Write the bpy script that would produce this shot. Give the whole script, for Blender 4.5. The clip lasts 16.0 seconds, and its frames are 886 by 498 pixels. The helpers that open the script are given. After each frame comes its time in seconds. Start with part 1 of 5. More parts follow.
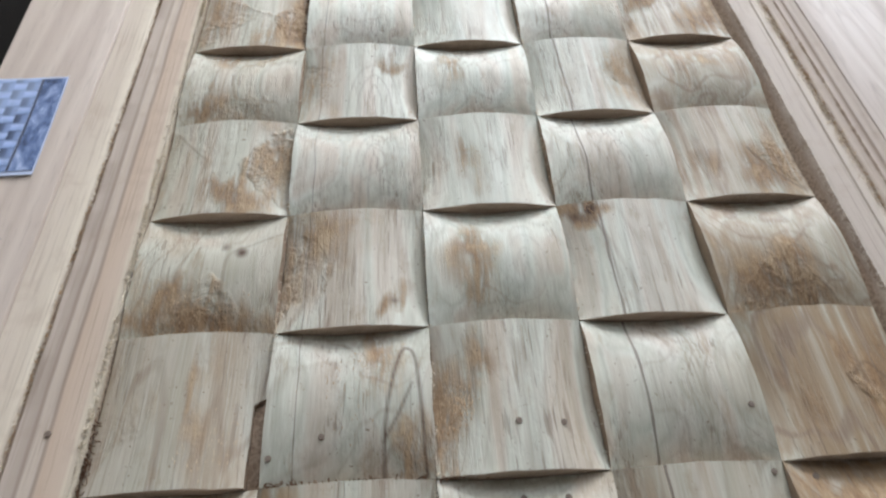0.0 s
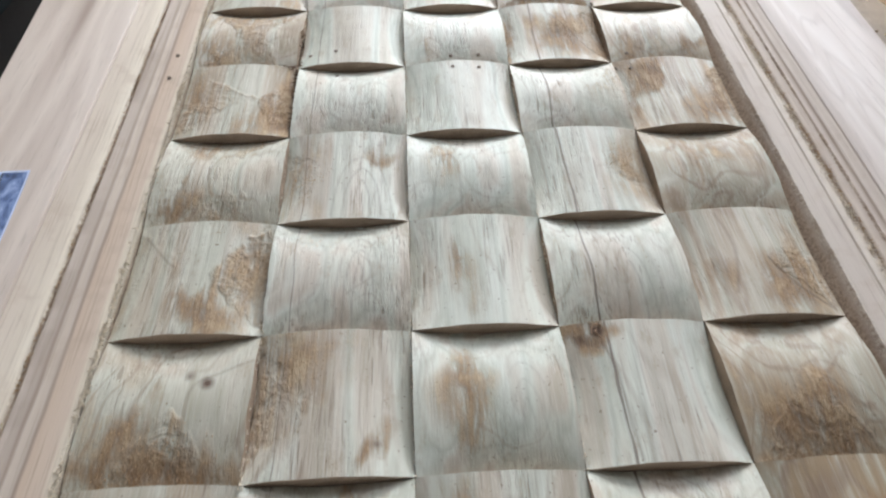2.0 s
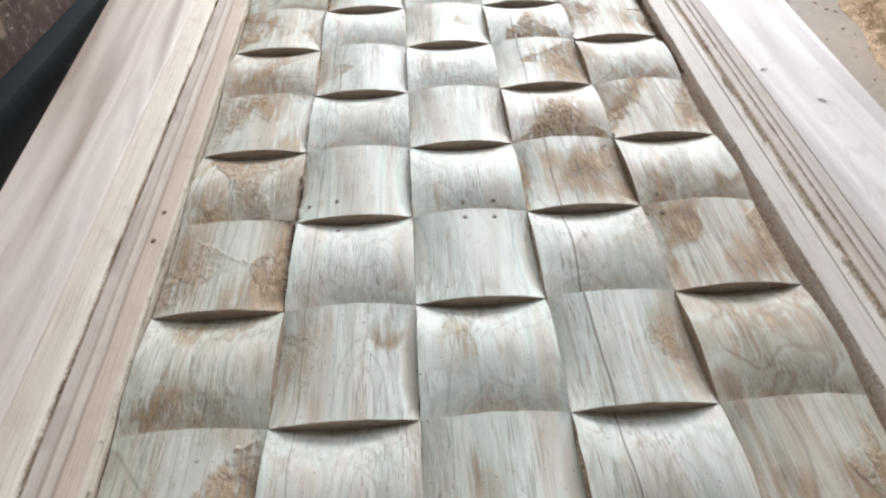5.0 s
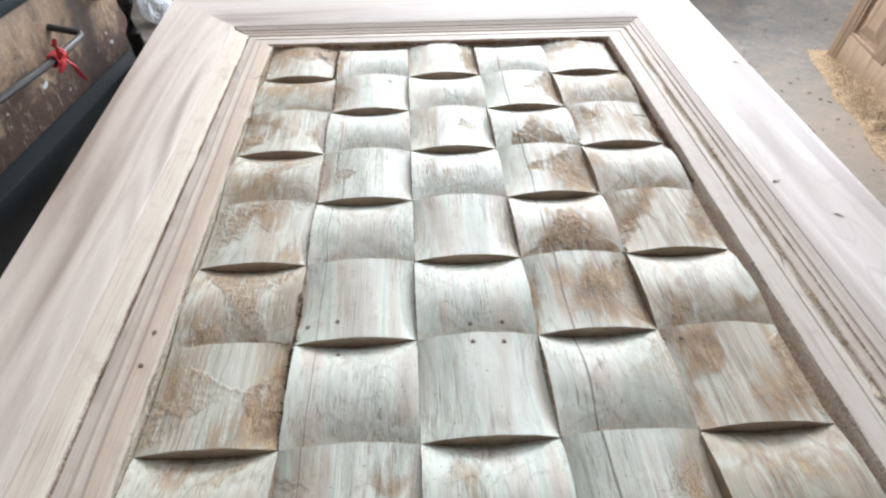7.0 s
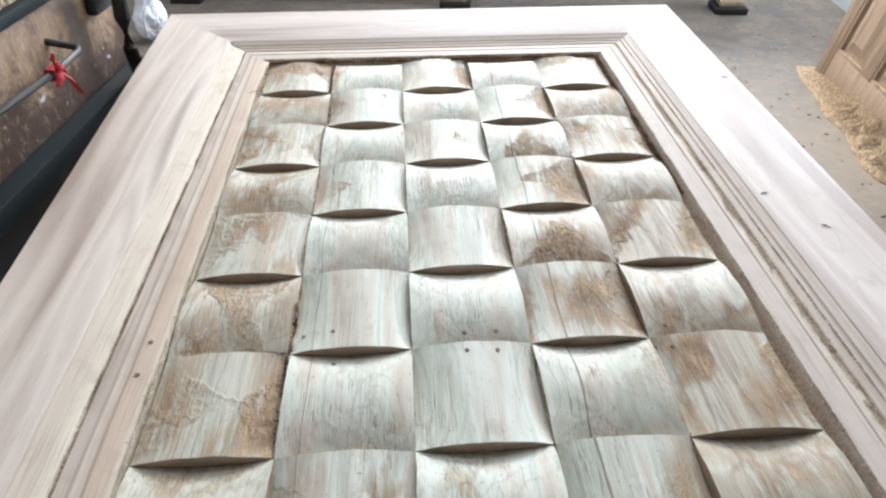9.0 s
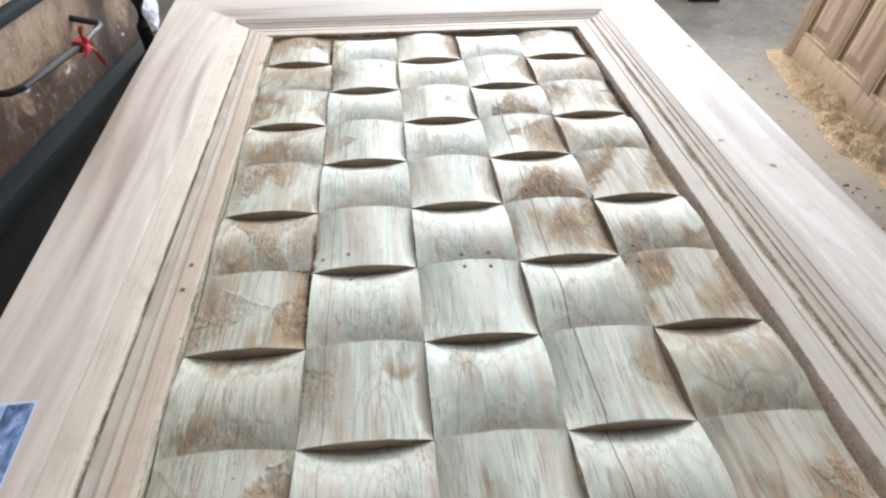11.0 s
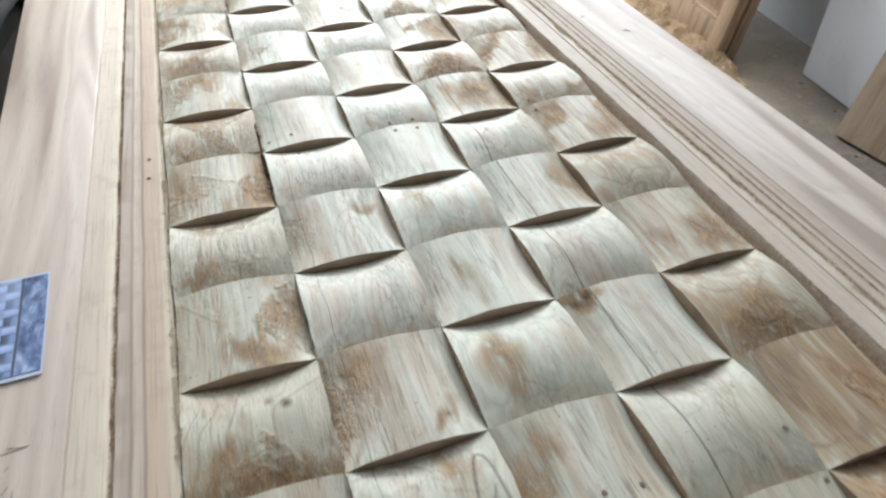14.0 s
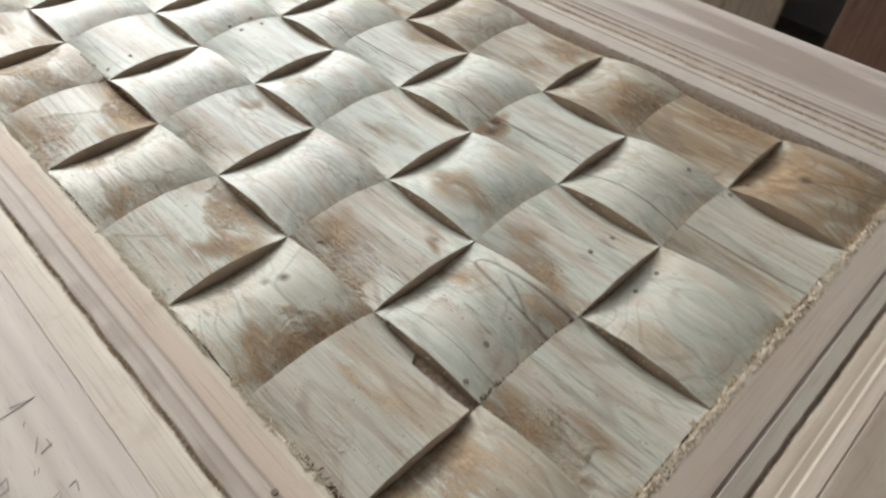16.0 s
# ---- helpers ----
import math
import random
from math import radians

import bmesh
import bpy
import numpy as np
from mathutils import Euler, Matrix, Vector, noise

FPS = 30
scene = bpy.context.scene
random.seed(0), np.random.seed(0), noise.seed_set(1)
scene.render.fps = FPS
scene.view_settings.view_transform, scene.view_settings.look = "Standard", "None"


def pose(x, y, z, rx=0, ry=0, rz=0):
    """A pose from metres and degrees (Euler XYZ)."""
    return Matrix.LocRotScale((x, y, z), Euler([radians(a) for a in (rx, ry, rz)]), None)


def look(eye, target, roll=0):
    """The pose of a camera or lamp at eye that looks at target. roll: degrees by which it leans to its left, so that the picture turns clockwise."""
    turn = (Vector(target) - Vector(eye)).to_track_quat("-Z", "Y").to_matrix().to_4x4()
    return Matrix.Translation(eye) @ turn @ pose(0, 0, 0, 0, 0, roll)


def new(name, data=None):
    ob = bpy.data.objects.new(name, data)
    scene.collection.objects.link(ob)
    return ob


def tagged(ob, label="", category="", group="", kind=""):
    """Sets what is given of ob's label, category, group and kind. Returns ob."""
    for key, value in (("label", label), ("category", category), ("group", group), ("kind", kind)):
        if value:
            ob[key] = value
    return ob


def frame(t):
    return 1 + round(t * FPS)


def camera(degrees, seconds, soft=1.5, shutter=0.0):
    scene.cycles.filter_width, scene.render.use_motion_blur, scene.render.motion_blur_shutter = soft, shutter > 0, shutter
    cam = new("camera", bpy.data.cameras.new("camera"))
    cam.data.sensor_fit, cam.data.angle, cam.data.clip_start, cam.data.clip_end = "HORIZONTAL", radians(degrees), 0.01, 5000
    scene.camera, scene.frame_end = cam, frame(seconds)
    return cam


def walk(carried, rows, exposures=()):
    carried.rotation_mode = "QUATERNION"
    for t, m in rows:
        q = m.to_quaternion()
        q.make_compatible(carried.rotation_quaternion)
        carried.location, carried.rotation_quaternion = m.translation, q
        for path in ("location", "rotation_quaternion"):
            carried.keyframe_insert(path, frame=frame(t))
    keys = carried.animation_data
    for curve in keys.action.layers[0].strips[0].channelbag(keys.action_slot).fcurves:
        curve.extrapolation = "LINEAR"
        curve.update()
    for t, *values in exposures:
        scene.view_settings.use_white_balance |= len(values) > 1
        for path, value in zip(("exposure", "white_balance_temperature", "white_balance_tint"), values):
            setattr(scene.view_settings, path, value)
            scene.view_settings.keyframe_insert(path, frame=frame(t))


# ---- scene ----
cam = camera(66.7, 16.0, soft=2.4, shutter=0.5)
PATH = [
    (0, (-0.072, -0.034, 1.198), (0.013, 1.176, -0.392), 0.9),
    (0.5, (-0.07, -0.019, 1.203), (-0.002, 1.239, -0.350), 0.6),
    (1, (-0.063, 0.005, 1.203), (0.024, 1.272, -0.342), 0.9),
    (1.5, (-0.056, 0.034, 1.204), (0.031, 1.309, -0.334), 0.7),
    (2, (-0.059, 0.065, 1.199), (0.029, 1.344, -0.336), 1.3),
    (2.5, (-0.058, 0.09, 1.198), (0.019, 1.38, -0.328), 0.4),
    (3, (-0.062, 0.115, 1.201), (0.013, 1.432, -0.302), 0.4),
    (3.5, (-0.064, 0.136, 1.204), (-0.002, 1.484, -0.273), -0.2),
    (4, (-0.056, 0.156, 1.209), (0.016, 1.532, -0.240), -0.5),
    (4.5, (-0.053, 0.182, 1.209), (0.003, 1.577, -0.223), -1.3),
    (6.8, (-0.059, 0.268, 1.237), (0.026, 1.798, -0.049), -0.4),
    (7, (-0.06, 0.272, 1.229), (0.019, 1.821, -0.034), -0.3),
    (7.5, (-0.062, 0.279, 1.226), (0.038, 1.855, -0.001), 0.0),
    (8, (-0.059, 0.281, 1.231), (0.044, 1.874, 0.026), 0.0),
    (8.5, (-0.06, 0.274, 1.229), (0.035, 1.855, 0.008), -0.1),
    (10.8, (-0.083, 0.145, 1.242), (0.059, 1.713, 0.010), 0.6),
    (11, (-0.089, 0.123, 1.240), (0.055, 1.69, 0.005), 0.1),
    (11.5, (-0.101, 0.09, 1.236), (0.076, 1.635, -0.021), 0.7),
    (12, (-0.111, 0.066, 1.229), (0.125, 1.583, -0.053), 0.8),
    (12.5, (-0.136, 0.05, 1.217), (0.182, 1.527, -0.094), 0.5),
    (13, (-0.151, 0.032, 1.212), (0.231, 1.496, -0.096), 1.0),
    (13.5, (-0.183, -0.009, 1.206), (0.257, 1.438, -0.103), 1.2),
    (14, (-0.21, -0.053, 1.219), (0.284, 1.371, -0.096), 0.3),
    (14.5, (-0.257, -0.092, 1.209), (0.256, 1.292, -0.140), 0.4),
    (15, (-0.31, -0.091, 1.189), (0.373, 1.154, -0.220), 1.5),
    (15.5, (-0.361, -0.068, 1.183), (0.511, 1.051, -0.227), 1.5),
    (16, (-0.408, -0.047, 1.168), (0.596, 0.938, -0.253), 1.8),
]
walk(cam, [(t, look(eye, target, roll)) for t, eye, target, roll in PATH], exposures=[(0.0, 1.83, 6470, 11), (4.5, 1.87, 6370, 11), (8.0, 1.92, 6310, 10), (12.0, 1.91, 6460, 8), (14.0, 1.92, 6530, 7), (16.0, 1.86, 6820, 9)])

# ---- light ----
world = bpy.data.worlds.new("sky")
scene.world = world
world.use_nodes = True
wn = world.node_tree.nodes
sky = wn.new("ShaderNodeTexSky")
sky.sky_type, sky.sun_disc = "NISHITA", False
sky.sun_elevation, sky.sun_rotation = radians(38), radians(176)
world.node_tree.links.new(sky.outputs["Color"], wn["Background"].inputs["Color"])
wn["Background"].inputs["Strength"].default_value = 0.10

ROOM_TURN = -7.0
ROOM = pose(0, 0, 0, 0, 0, ROOM_TURN)

sun = new("sun", bpy.data.lights.new("sun", "SUN"))
sun.data.energy, sun.data.angle, sun.data.color = 0.8, radians(12), (1.0, 0.96, 0.9)
sun.matrix_world = look((0.5, -7, 5.5), (0, 0, 0))


def window_lamp(name, eye, target, width, height, power, color):
    ob = new(name, bpy.data.lights.new(name, "AREA"))
    ob.data.shape, ob.data.size, ob.data.size_y = "RECTANGLE", width, height
    ob.data.energy, ob.data.color = power, color
    ob.matrix_world = ROOM @ look(eye, target)
    return ob


window_lamp("window_light_east", (1.86, 3.9, 2.2), (0.0, 3.9, 1.9), 1.2, 1.1, 40, (0.88, 0.955, 1.07))
window_lamp("window_light_north", (0.4, 5.58, 2.45), (0.4, 0.0, 1.4), 1.9, 1.7, 88, (0.955, 0.965, 0.995))
# Overhead fill lamp in an added ceiling opening; no such source is known.
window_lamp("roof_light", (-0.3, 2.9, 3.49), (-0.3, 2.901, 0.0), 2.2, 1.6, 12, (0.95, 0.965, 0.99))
# Added fill from behind the camera, warm to tint the near end.
window_lamp("doorway_light_south", (-1.1, -3.55, 1.15), (-1.1, 0.0, 1.1), 1.5, 2.0, 4, (1.0, 0.88, 0.74))

# ---- materials ----


class Nodes:
    """A short way to write node materials."""

    def __init__(self, name):
        self.mat = bpy.data.materials.new(name)
        self.mat.use_nodes = True
        self.tree = self.mat.node_tree
        self.bsdf = self.tree.nodes["Principled BSDF"]
        self.coord = self.tree.nodes.new("ShaderNodeTexCoord").outputs["Object"]

    def node(self, kind, **values):
        n = self.tree.nodes.new(kind)
        for key, value in values.items():
            setattr(n, key, value)
        return n

    def put(self, socket, value):
        if isinstance(value, bpy.types.NodeSocket):
            self.tree.links.new(value, socket)
        elif isinstance(value, tuple) and len(value) == 3 and socket.type == "RGBA":
            socket.default_value = (*value, 1)
        else:
            socket.default_value = value

    def scaled(self, sx, sy, sz, offset=None, coord=None):
        n = self.node("ShaderNodeMapping")
        self.put(n.inputs["Vector"], coord or self.coord)
        n.inputs["Scale"].default_value = (sx, sy, sz)
        if offset is not None:
            self.put(n.inputs["Location"], offset)
        return n.outputs["Vector"]

    def noise(self, vector, scale=1.0, detail=3.0, rough=0.55, distort=0.0):
        n = self.node("ShaderNodeTexNoise")
        self.put(n.inputs["Vector"], vector)
        for key, value in (("Scale", scale), ("Detail", detail), ("Roughness", rough), ("Distortion", distort)):
            n.inputs[key].default_value = value
        return n.outputs["Fac"]

    def ramp(self, fac, *stops, smooth=False):
        n = self.node("ShaderNodeValToRGB")
        e = n.color_ramp.elements
        while len(e) < len(stops):
            e.new(0.5)
        for slot, (at, color) in zip(e, stops):
            slot.position = at
            slot.color = (*color, 1) if isinstance(color, tuple) else (color, color, color, 1)
        if smooth:
            n.color_ramp.interpolation = "EASE"
        self.put(n.inputs["Fac"], fac)
        return n.outputs["Color"]

    def mix(self, fac, a, b, kind="MIX"):
        n = self.node("ShaderNodeMix", data_type="RGBA", blend_type=kind)
        self.put(n.inputs["Factor"], fac)
        self.put(n.inputs[6], a)
        self.put(n.inputs[7], b)
        return n.outputs[2]

    def math(self, kind, a, b=0.0, clamp=False):
        n = self.node("ShaderNodeMath", operation=kind, use_clamp=clamp)
        self.put(n.inputs[0], a)
        self.put(n.inputs[1], b)
        return n.outputs[0]

    def attribute(self, name):
        return self.node("ShaderNodeAttribute", attribute_name=name).outputs["Fac"]

    def shifted(self):
        """The coordinates, moved along the grain and in depth by each piece's own random step."""
        n = self.node("ShaderNodeVectorMath", operation="ADD")
        comb = self.node("ShaderNodeCombineXYZ")
        self.put(comb.inputs[0], self.math("MULTIPLY", self.random(), 0.02))
        self.put(comb.inputs[2], self.math("MULTIPLY", self.random(), 0.05))
        self.put(n.inputs[0], self.coord)
        self.put(n.inputs[1], comb.outputs[0])
        return n.outputs["Vector"]

    def random(self):
        return self.node("ShaderNodeObjectInfo").outputs["Random"]

    def bump(self, height, distance, strength=1.0, normal=None):
        n = self.node("ShaderNodeBump")
        n.inputs["Distance"].default_value, n.inputs["Strength"].default_value = distance, strength
        self.put(n.inputs["Height"], height)
        if normal is not None:
            self.put(n.inputs["Normal"], normal)
        return n.outputs["Normal"]

    def done(self, color, rough=0.6, normal=None, metal=0.0, specular=0.5):
        self.put(self.bsdf.inputs["Base Color"], color)
        self.put(self.bsdf.inputs["Roughness"], rough)
        self.put(self.bsdf.inputs["Metallic"], metal)
        self.put(self.bsdf.inputs["Specular IOR Level"], specular)
        if normal is not None:
            self.put(self.bsdf.inputs["Normal"], normal)
        return self.mat


def grain(n, along, seed=None, bands=26.0, lines=46.0, depth=1.0, detail=3.0):
    """Wood figure along an axis: broad bands, cathedral lines and pores, each 0..1."""
    k = "xyz".index(along)
    stretch = [1.0, 1.0, depth]
    stretch[k] = 0.07
    base = n.scaled(*stretch, offset=seed)
    broad = n.noise(base, bands, detail, 0.55, 0.5)
    stretch[k] = 0.16
    arch = n.noise(n.scaled(*stretch, offset=seed), 9.0, 2.0, 0.4, 0.2)
    wave = n.math("SINE", n.math("MULTIPLY", n.math("ADD", arch, n.math("MULTIPLY", broad, 0.12)), lines * 3.0))
    line = n.ramp(wave, (0.72, 0.0), (1.0, 1.0))
    fine = [420.0, 420.0, 420.0]
    fine[k] = 26.0
    pores = n.noise(n.scaled(*fine, offset=seed), 1.0, 2.0, 0.6)
    return broad, line, pores


def teak(name, along, pale, mid, dark, rough=0.5, seed_random=False, bands=26.0, figure=0.3, specular=0.45, detail=3.0, contrast=1.0):
    n = Nodes(name)
    seed = None
    if seed_random:
        comb = n.node("ShaderNodeCombineXYZ")
        n.put(comb.inputs[0], n.math("MULTIPLY", n.random(), 3.0))
        n.put(comb.inputs[2], n.math("MULTIPLY", n.random(), 7.0))
        seed = comb.outputs[0]
    broad, line, pores = grain(n, along, seed, bands, detail=detail)
    broad = n.math("ADD", n.math("MULTIPLY", n.math("SUBTRACT", broad, 0.5), contrast), 0.5)
    color = n.ramp(broad, (0.32, dark), (0.41, mid), (0.50, pale), (0.57, mid), (0.64, pale), (0.74, dark))
    calm = [1.0, 1.0, 1.0]
    calm["xyz".index(along)] = 0.22
    blot = n.noise(n.scaled(*calm, offset=seed), 9.0, 4.0, 0.6)
    color = n.mix(n.ramp(blot, (0.45, 0.0), (0.72, 0.6)), color, mid)
    color = n.mix(n.math("MULTIPLY", line, figure), color, dark)
    pore = n.ramp(pores, (0.58, 0.0), (0.72, 1.0))
    color = n.mix(n.math("MULTIPLY", pore, 0.2), color, tuple(c * 0.5 for c in dark))
    relief = n.math("ADD", n.math("MULTIPLY", pores, 0.7), n.math("MULTIPLY", broad, 0.6))
    normal = n.bump(relief, 0.0006, 0.4)
    return n.done(color, n.math("ADD", n.ramp(blot, (0.35, rough - 0.06), (0.7, rough + 0.12)), n.math("MULTIPLY", pores, 0.12)), normal, specular=specular)


def tile_wood():
    """Teak of the carved panel: boards glued side by side, raw, with saw stains."""
    n = Nodes("carved_teak")
    broad, line, pores = grain(n, "y", None, 12.0, 30.0, 4.0)
    sep = n.node("ShaderNodeSeparateXYZ")
    n.put(sep.inputs[0], n.coord)
    across = n.math("ADD", sep.outputs["X"], 0.5)
    grey, pale, cream, rose, tan = (0.39, 0.435, 0.365), (0.59, 0.628, 0.555), (0.575, 0.53, 0.41), (0.525, 0.475, 0.405), (0.36, 0.275, 0.18)
    board = n.ramp(across, (0.20, cream), (0.311, cream), (0.3135, grey), (0.3335, grey), (0.3352, rose), (0.43, pale), (0.5615, pale), (0.5635, grey), (0.5990, grey), (0.6005, (0.60, 0.575, 0.51)), (0.66, rose), (0.71, cream))
    bands = n.ramp(broad, (0.33, tan), (0.40, cream), (0.45, grey), (0.50, pale), (0.55, rose), (0.60, pale), (0.65, grey), (0.70, tan))
    color = n.mix(0.6, board, bands)
    tone = n.noise(n.scaled(9.0, 5.0, 3.0), 1.0, 3.0, 0.6, 0.4)
    color = n.mix(n.ramp(tone, (0.50, 0.0), (0.68, 0.4)), color, grey)
    tint = n.ramp(n.random(), (0.0, (0.44, 0.495, 0.41)), (0.3, pale), (0.5, (0.55, 0.50, 0.425)), (0.75, (0.49, 0.53, 0.455)), (1.0, cream))
    color = n.mix(0.35, color, tint)
    # soft bands a finger wide, greenish, rosy and tan
    ribbon = n.noise(n.scaled(26.0, 1.8, 70.0, coord=n.shifted()), 1.0, 1.5, 0.5, 0.3)
    hues = n.ramp(ribbon, (0.28, (0.36, 0.29, 0.20)), (0.37, (0.56, 0.48, 0.395)), (0.44, (0.60, 0.62, 0.535)), (0.51, (0.42, 0.45, 0.38)), (0.57, (0.60, 0.628, 0.56)), (0.65, (0.53, 0.465, 0.385)), (0.75, (0.34, 0.29, 0.225)))
    color = n.mix(0.58, color, hues)
    # warm heartwood bands on some tiles, with painted light fall-off on near ones
    wash = n.math("MULTIPLY", n.attribute("wash"), n.ramp(n.math("ADD", n.math("MULTIPLY", broad, 0.35), n.math("MULTIPLY", ribbon, 0.65)), (0.36, 1.0), (0.47, 0.30), (0.54, 0.75), (0.62, 0.45), (0.68, 1.0)))
    color = n.mix(n.math("MULTIPLY", wash, 0.95, clamp=True), color, (0.31, 0.225, 0.135))
    patchy = n.ramp(n.noise(n.scaled(16.0, 6.0, 5.0), 1.0, 2.0, 0.5), (0.42, 0.08), (0.58, 1.0))
    figure = n.math("ADD", n.math("MULTIPLY", n.math("ADD", patchy, 0.25), 0.22), n.math("MULTIPLY", n.attribute("wash"), 0.34))
    color = n.mix(n.math("MULTIPLY", line, figure, clamp=True), color, (0.24, 0.17, 0.115))
    # fibres along the grain, pale and dark
    fibre = n.noise(n.scaled(520.0, 11.0, 420.0), 1.0, 3.0, 0.6)
    color = n.mix(n.math("MULTIPLY", n.ramp(fibre, (0.52, 0.0), (0.70, 0.40)), n.math("ADD", patchy, 0.25, clamp=True)), color, (0.27, 0.215, 0.165))
    color = n.mix(n.ramp(fibre, (0.32, 0.22), (0.47, 0.0)), color, (0.71, 0.73, 0.67))
    streaks = n.noise(n.scaled(230.0, 7.0, 260.0), 1.0, 2.0, 0.55)
    pore = n.math("MAXIMUM", n.math("MULTIPLY", n.ramp(pores, (0.57, 0.0), (0.68, 0.8)), patchy), n.math("MULTIPLY", n.ramp(streaks, (0.62, 0.0), (0.74, 0.7)), n.math("ADD", patchy, 0.2)))
    color = n.mix(n.math("MULTIPLY", pore, 0.28), color, (0.22, 0.165, 0.12))
    dashes = n.noise(n.scaled(380.0, 22.0, 300.0), 1.0, 2.0, 0.5)
    where = n.ramp(n.noise(n.scaled(15.0, 6.0, 30.0), 1.0, 2.0, 0.5), (0.47, 0.0), (0.57, 1.0))
    dash = n.math("MULTIPLY", n.ramp(dashes, (0.60, 0.0), (0.66, 1.0)), where)
    color = n.mix(n.math("MULTIPLY", dash, 0.5), color, (0.19, 0.135, 0.095))
    # glue lines between the boards
    for x, w in ((-0.1655, 0.0004), (0.0995, 0.0010)):
        wander = n.math("MULTIPLY", n.math("SUBTRACT", n.noise(n.scaled(0.0, 9.0, 0.0), 1.0, 2.0), 0.5), 0.010)
        off = n.math("ABSOLUTE", n.math("SUBTRACT", n.math("SUBTRACT", sep.outputs["X"], x), wander))
        gap = n.math("LESS_THAN", off, n.math("MULTIPLY", n.noise(n.scaled(0.0, 30.0, 0.0), 1.0, 2.0), 2 * w))
        color = n.mix(n.math("MULTIPLY", gap, 0.75), color, (0.12, 0.085, 0.065))
    # saw-burnt stains: streaked along the grain, chipped and speckled
    coarse = n.noise(n.scaled(150.0, 15.0, 110.0), 1.0, 4.0, 0.62, 0.5)
    cloud = n.noise(n.coord, 38.0, 4.0, 0.6, 0.6)
    specks = n.noise(n.scaled(560.0, 260.0, 460.0), 1.0, 2.0, 0.6)
    ragged = n.math("ADD", n.math("MULTIPLY", n.math("SUBTRACT", coarse, 0.5), 3.0), n.math("MULTIPLY", n.math("SUBTRACT", cloud, 0.5), 1.5))
    ragged = n.math("ADD", ragged, n.math("MULTIPLY", n.math("SUBTRACT", specks, 0.5), 0.5))
    mask = n.attribute("stain")
    wet = n.math("ADD", n.math("MULTIPLY", mask, 1.10), n.math("MULTIPLY", ragged, n.math("MULTIPLY", mask, 1.6, clamp=True)))
    body = n.ramp(wet, (0.08, 0.0), (0.34, 0.32), (0.58, 0.58), (0.95, 0.86))
    mixture = n.math("ADD", n.math("MULTIPLY", n.math("ADD", coarse, cloud), 0.42), n.math("MULTIPLY", specks, 0.16))
    stain_color = n.ramp(mixture, (0.39, (0.092, 0.045, 0.021)), (0.47, (0.205, 0.115, 0.053)), (0.54, (0.32, 0.204, 0.106)), (0.62, (0.45, 0.33, 0.20)))
    color = n.mix(n.math("MULTIPLY", body, 0.97), color, stain_color)
    # splintered chips where the saw tore the wood
    chips = n.noise(n.scaled(420.0, 150.0, 330.0), 1.0, 3.0, 0.65, 0.8)
    rough_cut = n.math("MULTIPLY", n.ramp(n.attribute("torn"), (0.14, 0.0), (0.45, 1.0)), n.ramp(cloud, (0.40, 0.15), (0.58, 1.0)))
    color = n.mix(n.math("MULTIPLY", rough_cut, n.ramp(chips, (0.56, 0.0), (0.64, 0.75))), color, (0.13, 0.08, 0.045))
    color = n.mix(n.math("MULTIPLY", rough_cut, n.ramp(chips, (0.36, 0.6), (0.44, 0.0))), color, (0.58, 0.50, 0.37))
    # thin brown wash and specks elsewhere
    dust = n.ramp(n.noise(n.scaled(75.0, 30.0, 40.0), 1.0, 5.0, 0.72), (0.56, 0.0), (0.68, 0.40))
    color = n.mix(dust, color, (0.32, 0.24, 0.15))
    fleck = n.ramp(n.noise(n.coord, 330.0, 1.0, 0.5), (0.73, 0.0), (0.77, 0.8))
    color = n.mix(fleck, color, (0.17, 0.115, 0.075))
    knot = n.attribute("knot")
    color = n.mix(n.math("MULTIPLY", n.math("MULTIPLY", knot, n.math("ADD", 0.5, coarse)), 1.0, clamp=True), color, (0.10, 0.06, 0.038))
    relief = n.math("SUBTRACT", n.math("MULTIPLY", broad, 0.5), n.math("MULTIPLY", n.math("ADD", pore, dash), 0.8))
    relief = n.math("SUBTRACT", relief, n.math("MULTIPLY", fibre, 0.8))
    relief = n.math("ADD", relief, n.math("ADD", n.math("MULTIPLY", n.math("MULTIPLY", body, specks), 2.0), n.math("MULTIPLY", n.math("MULTIPLY", rough_cut, chips), 6.0)))
    dents = n.ramp(n.noise(n.scaled(120.0, 70.0, 100.0), 1.0, 3.0, 0.6), (0.52, 0.0), (0.72, 1.0))
    relief = n.math("SUBTRACT", relief, n.math("MULTIPLY", n.math("MULTIPLY", dents, where), 0.7))
    normal = n.bump(relief, 0.0006, 0.6)
    wave = n.bump(n.noise(n.scaled(46.0, 26.0, 30.0), 1.0, 2.0, 0.5), 0.0012, 0.5, normal)
    rough = n.math("ADD", n.math("MULTIPLY", body, 0.3), n.math("ADD", n.ramp(tone, (0.35, 0.46), (0.7, 0.60)), n.math("MULTIPLY", fibre, 0.16)))
    return n.done(color, rough, wave, specular=0.42)


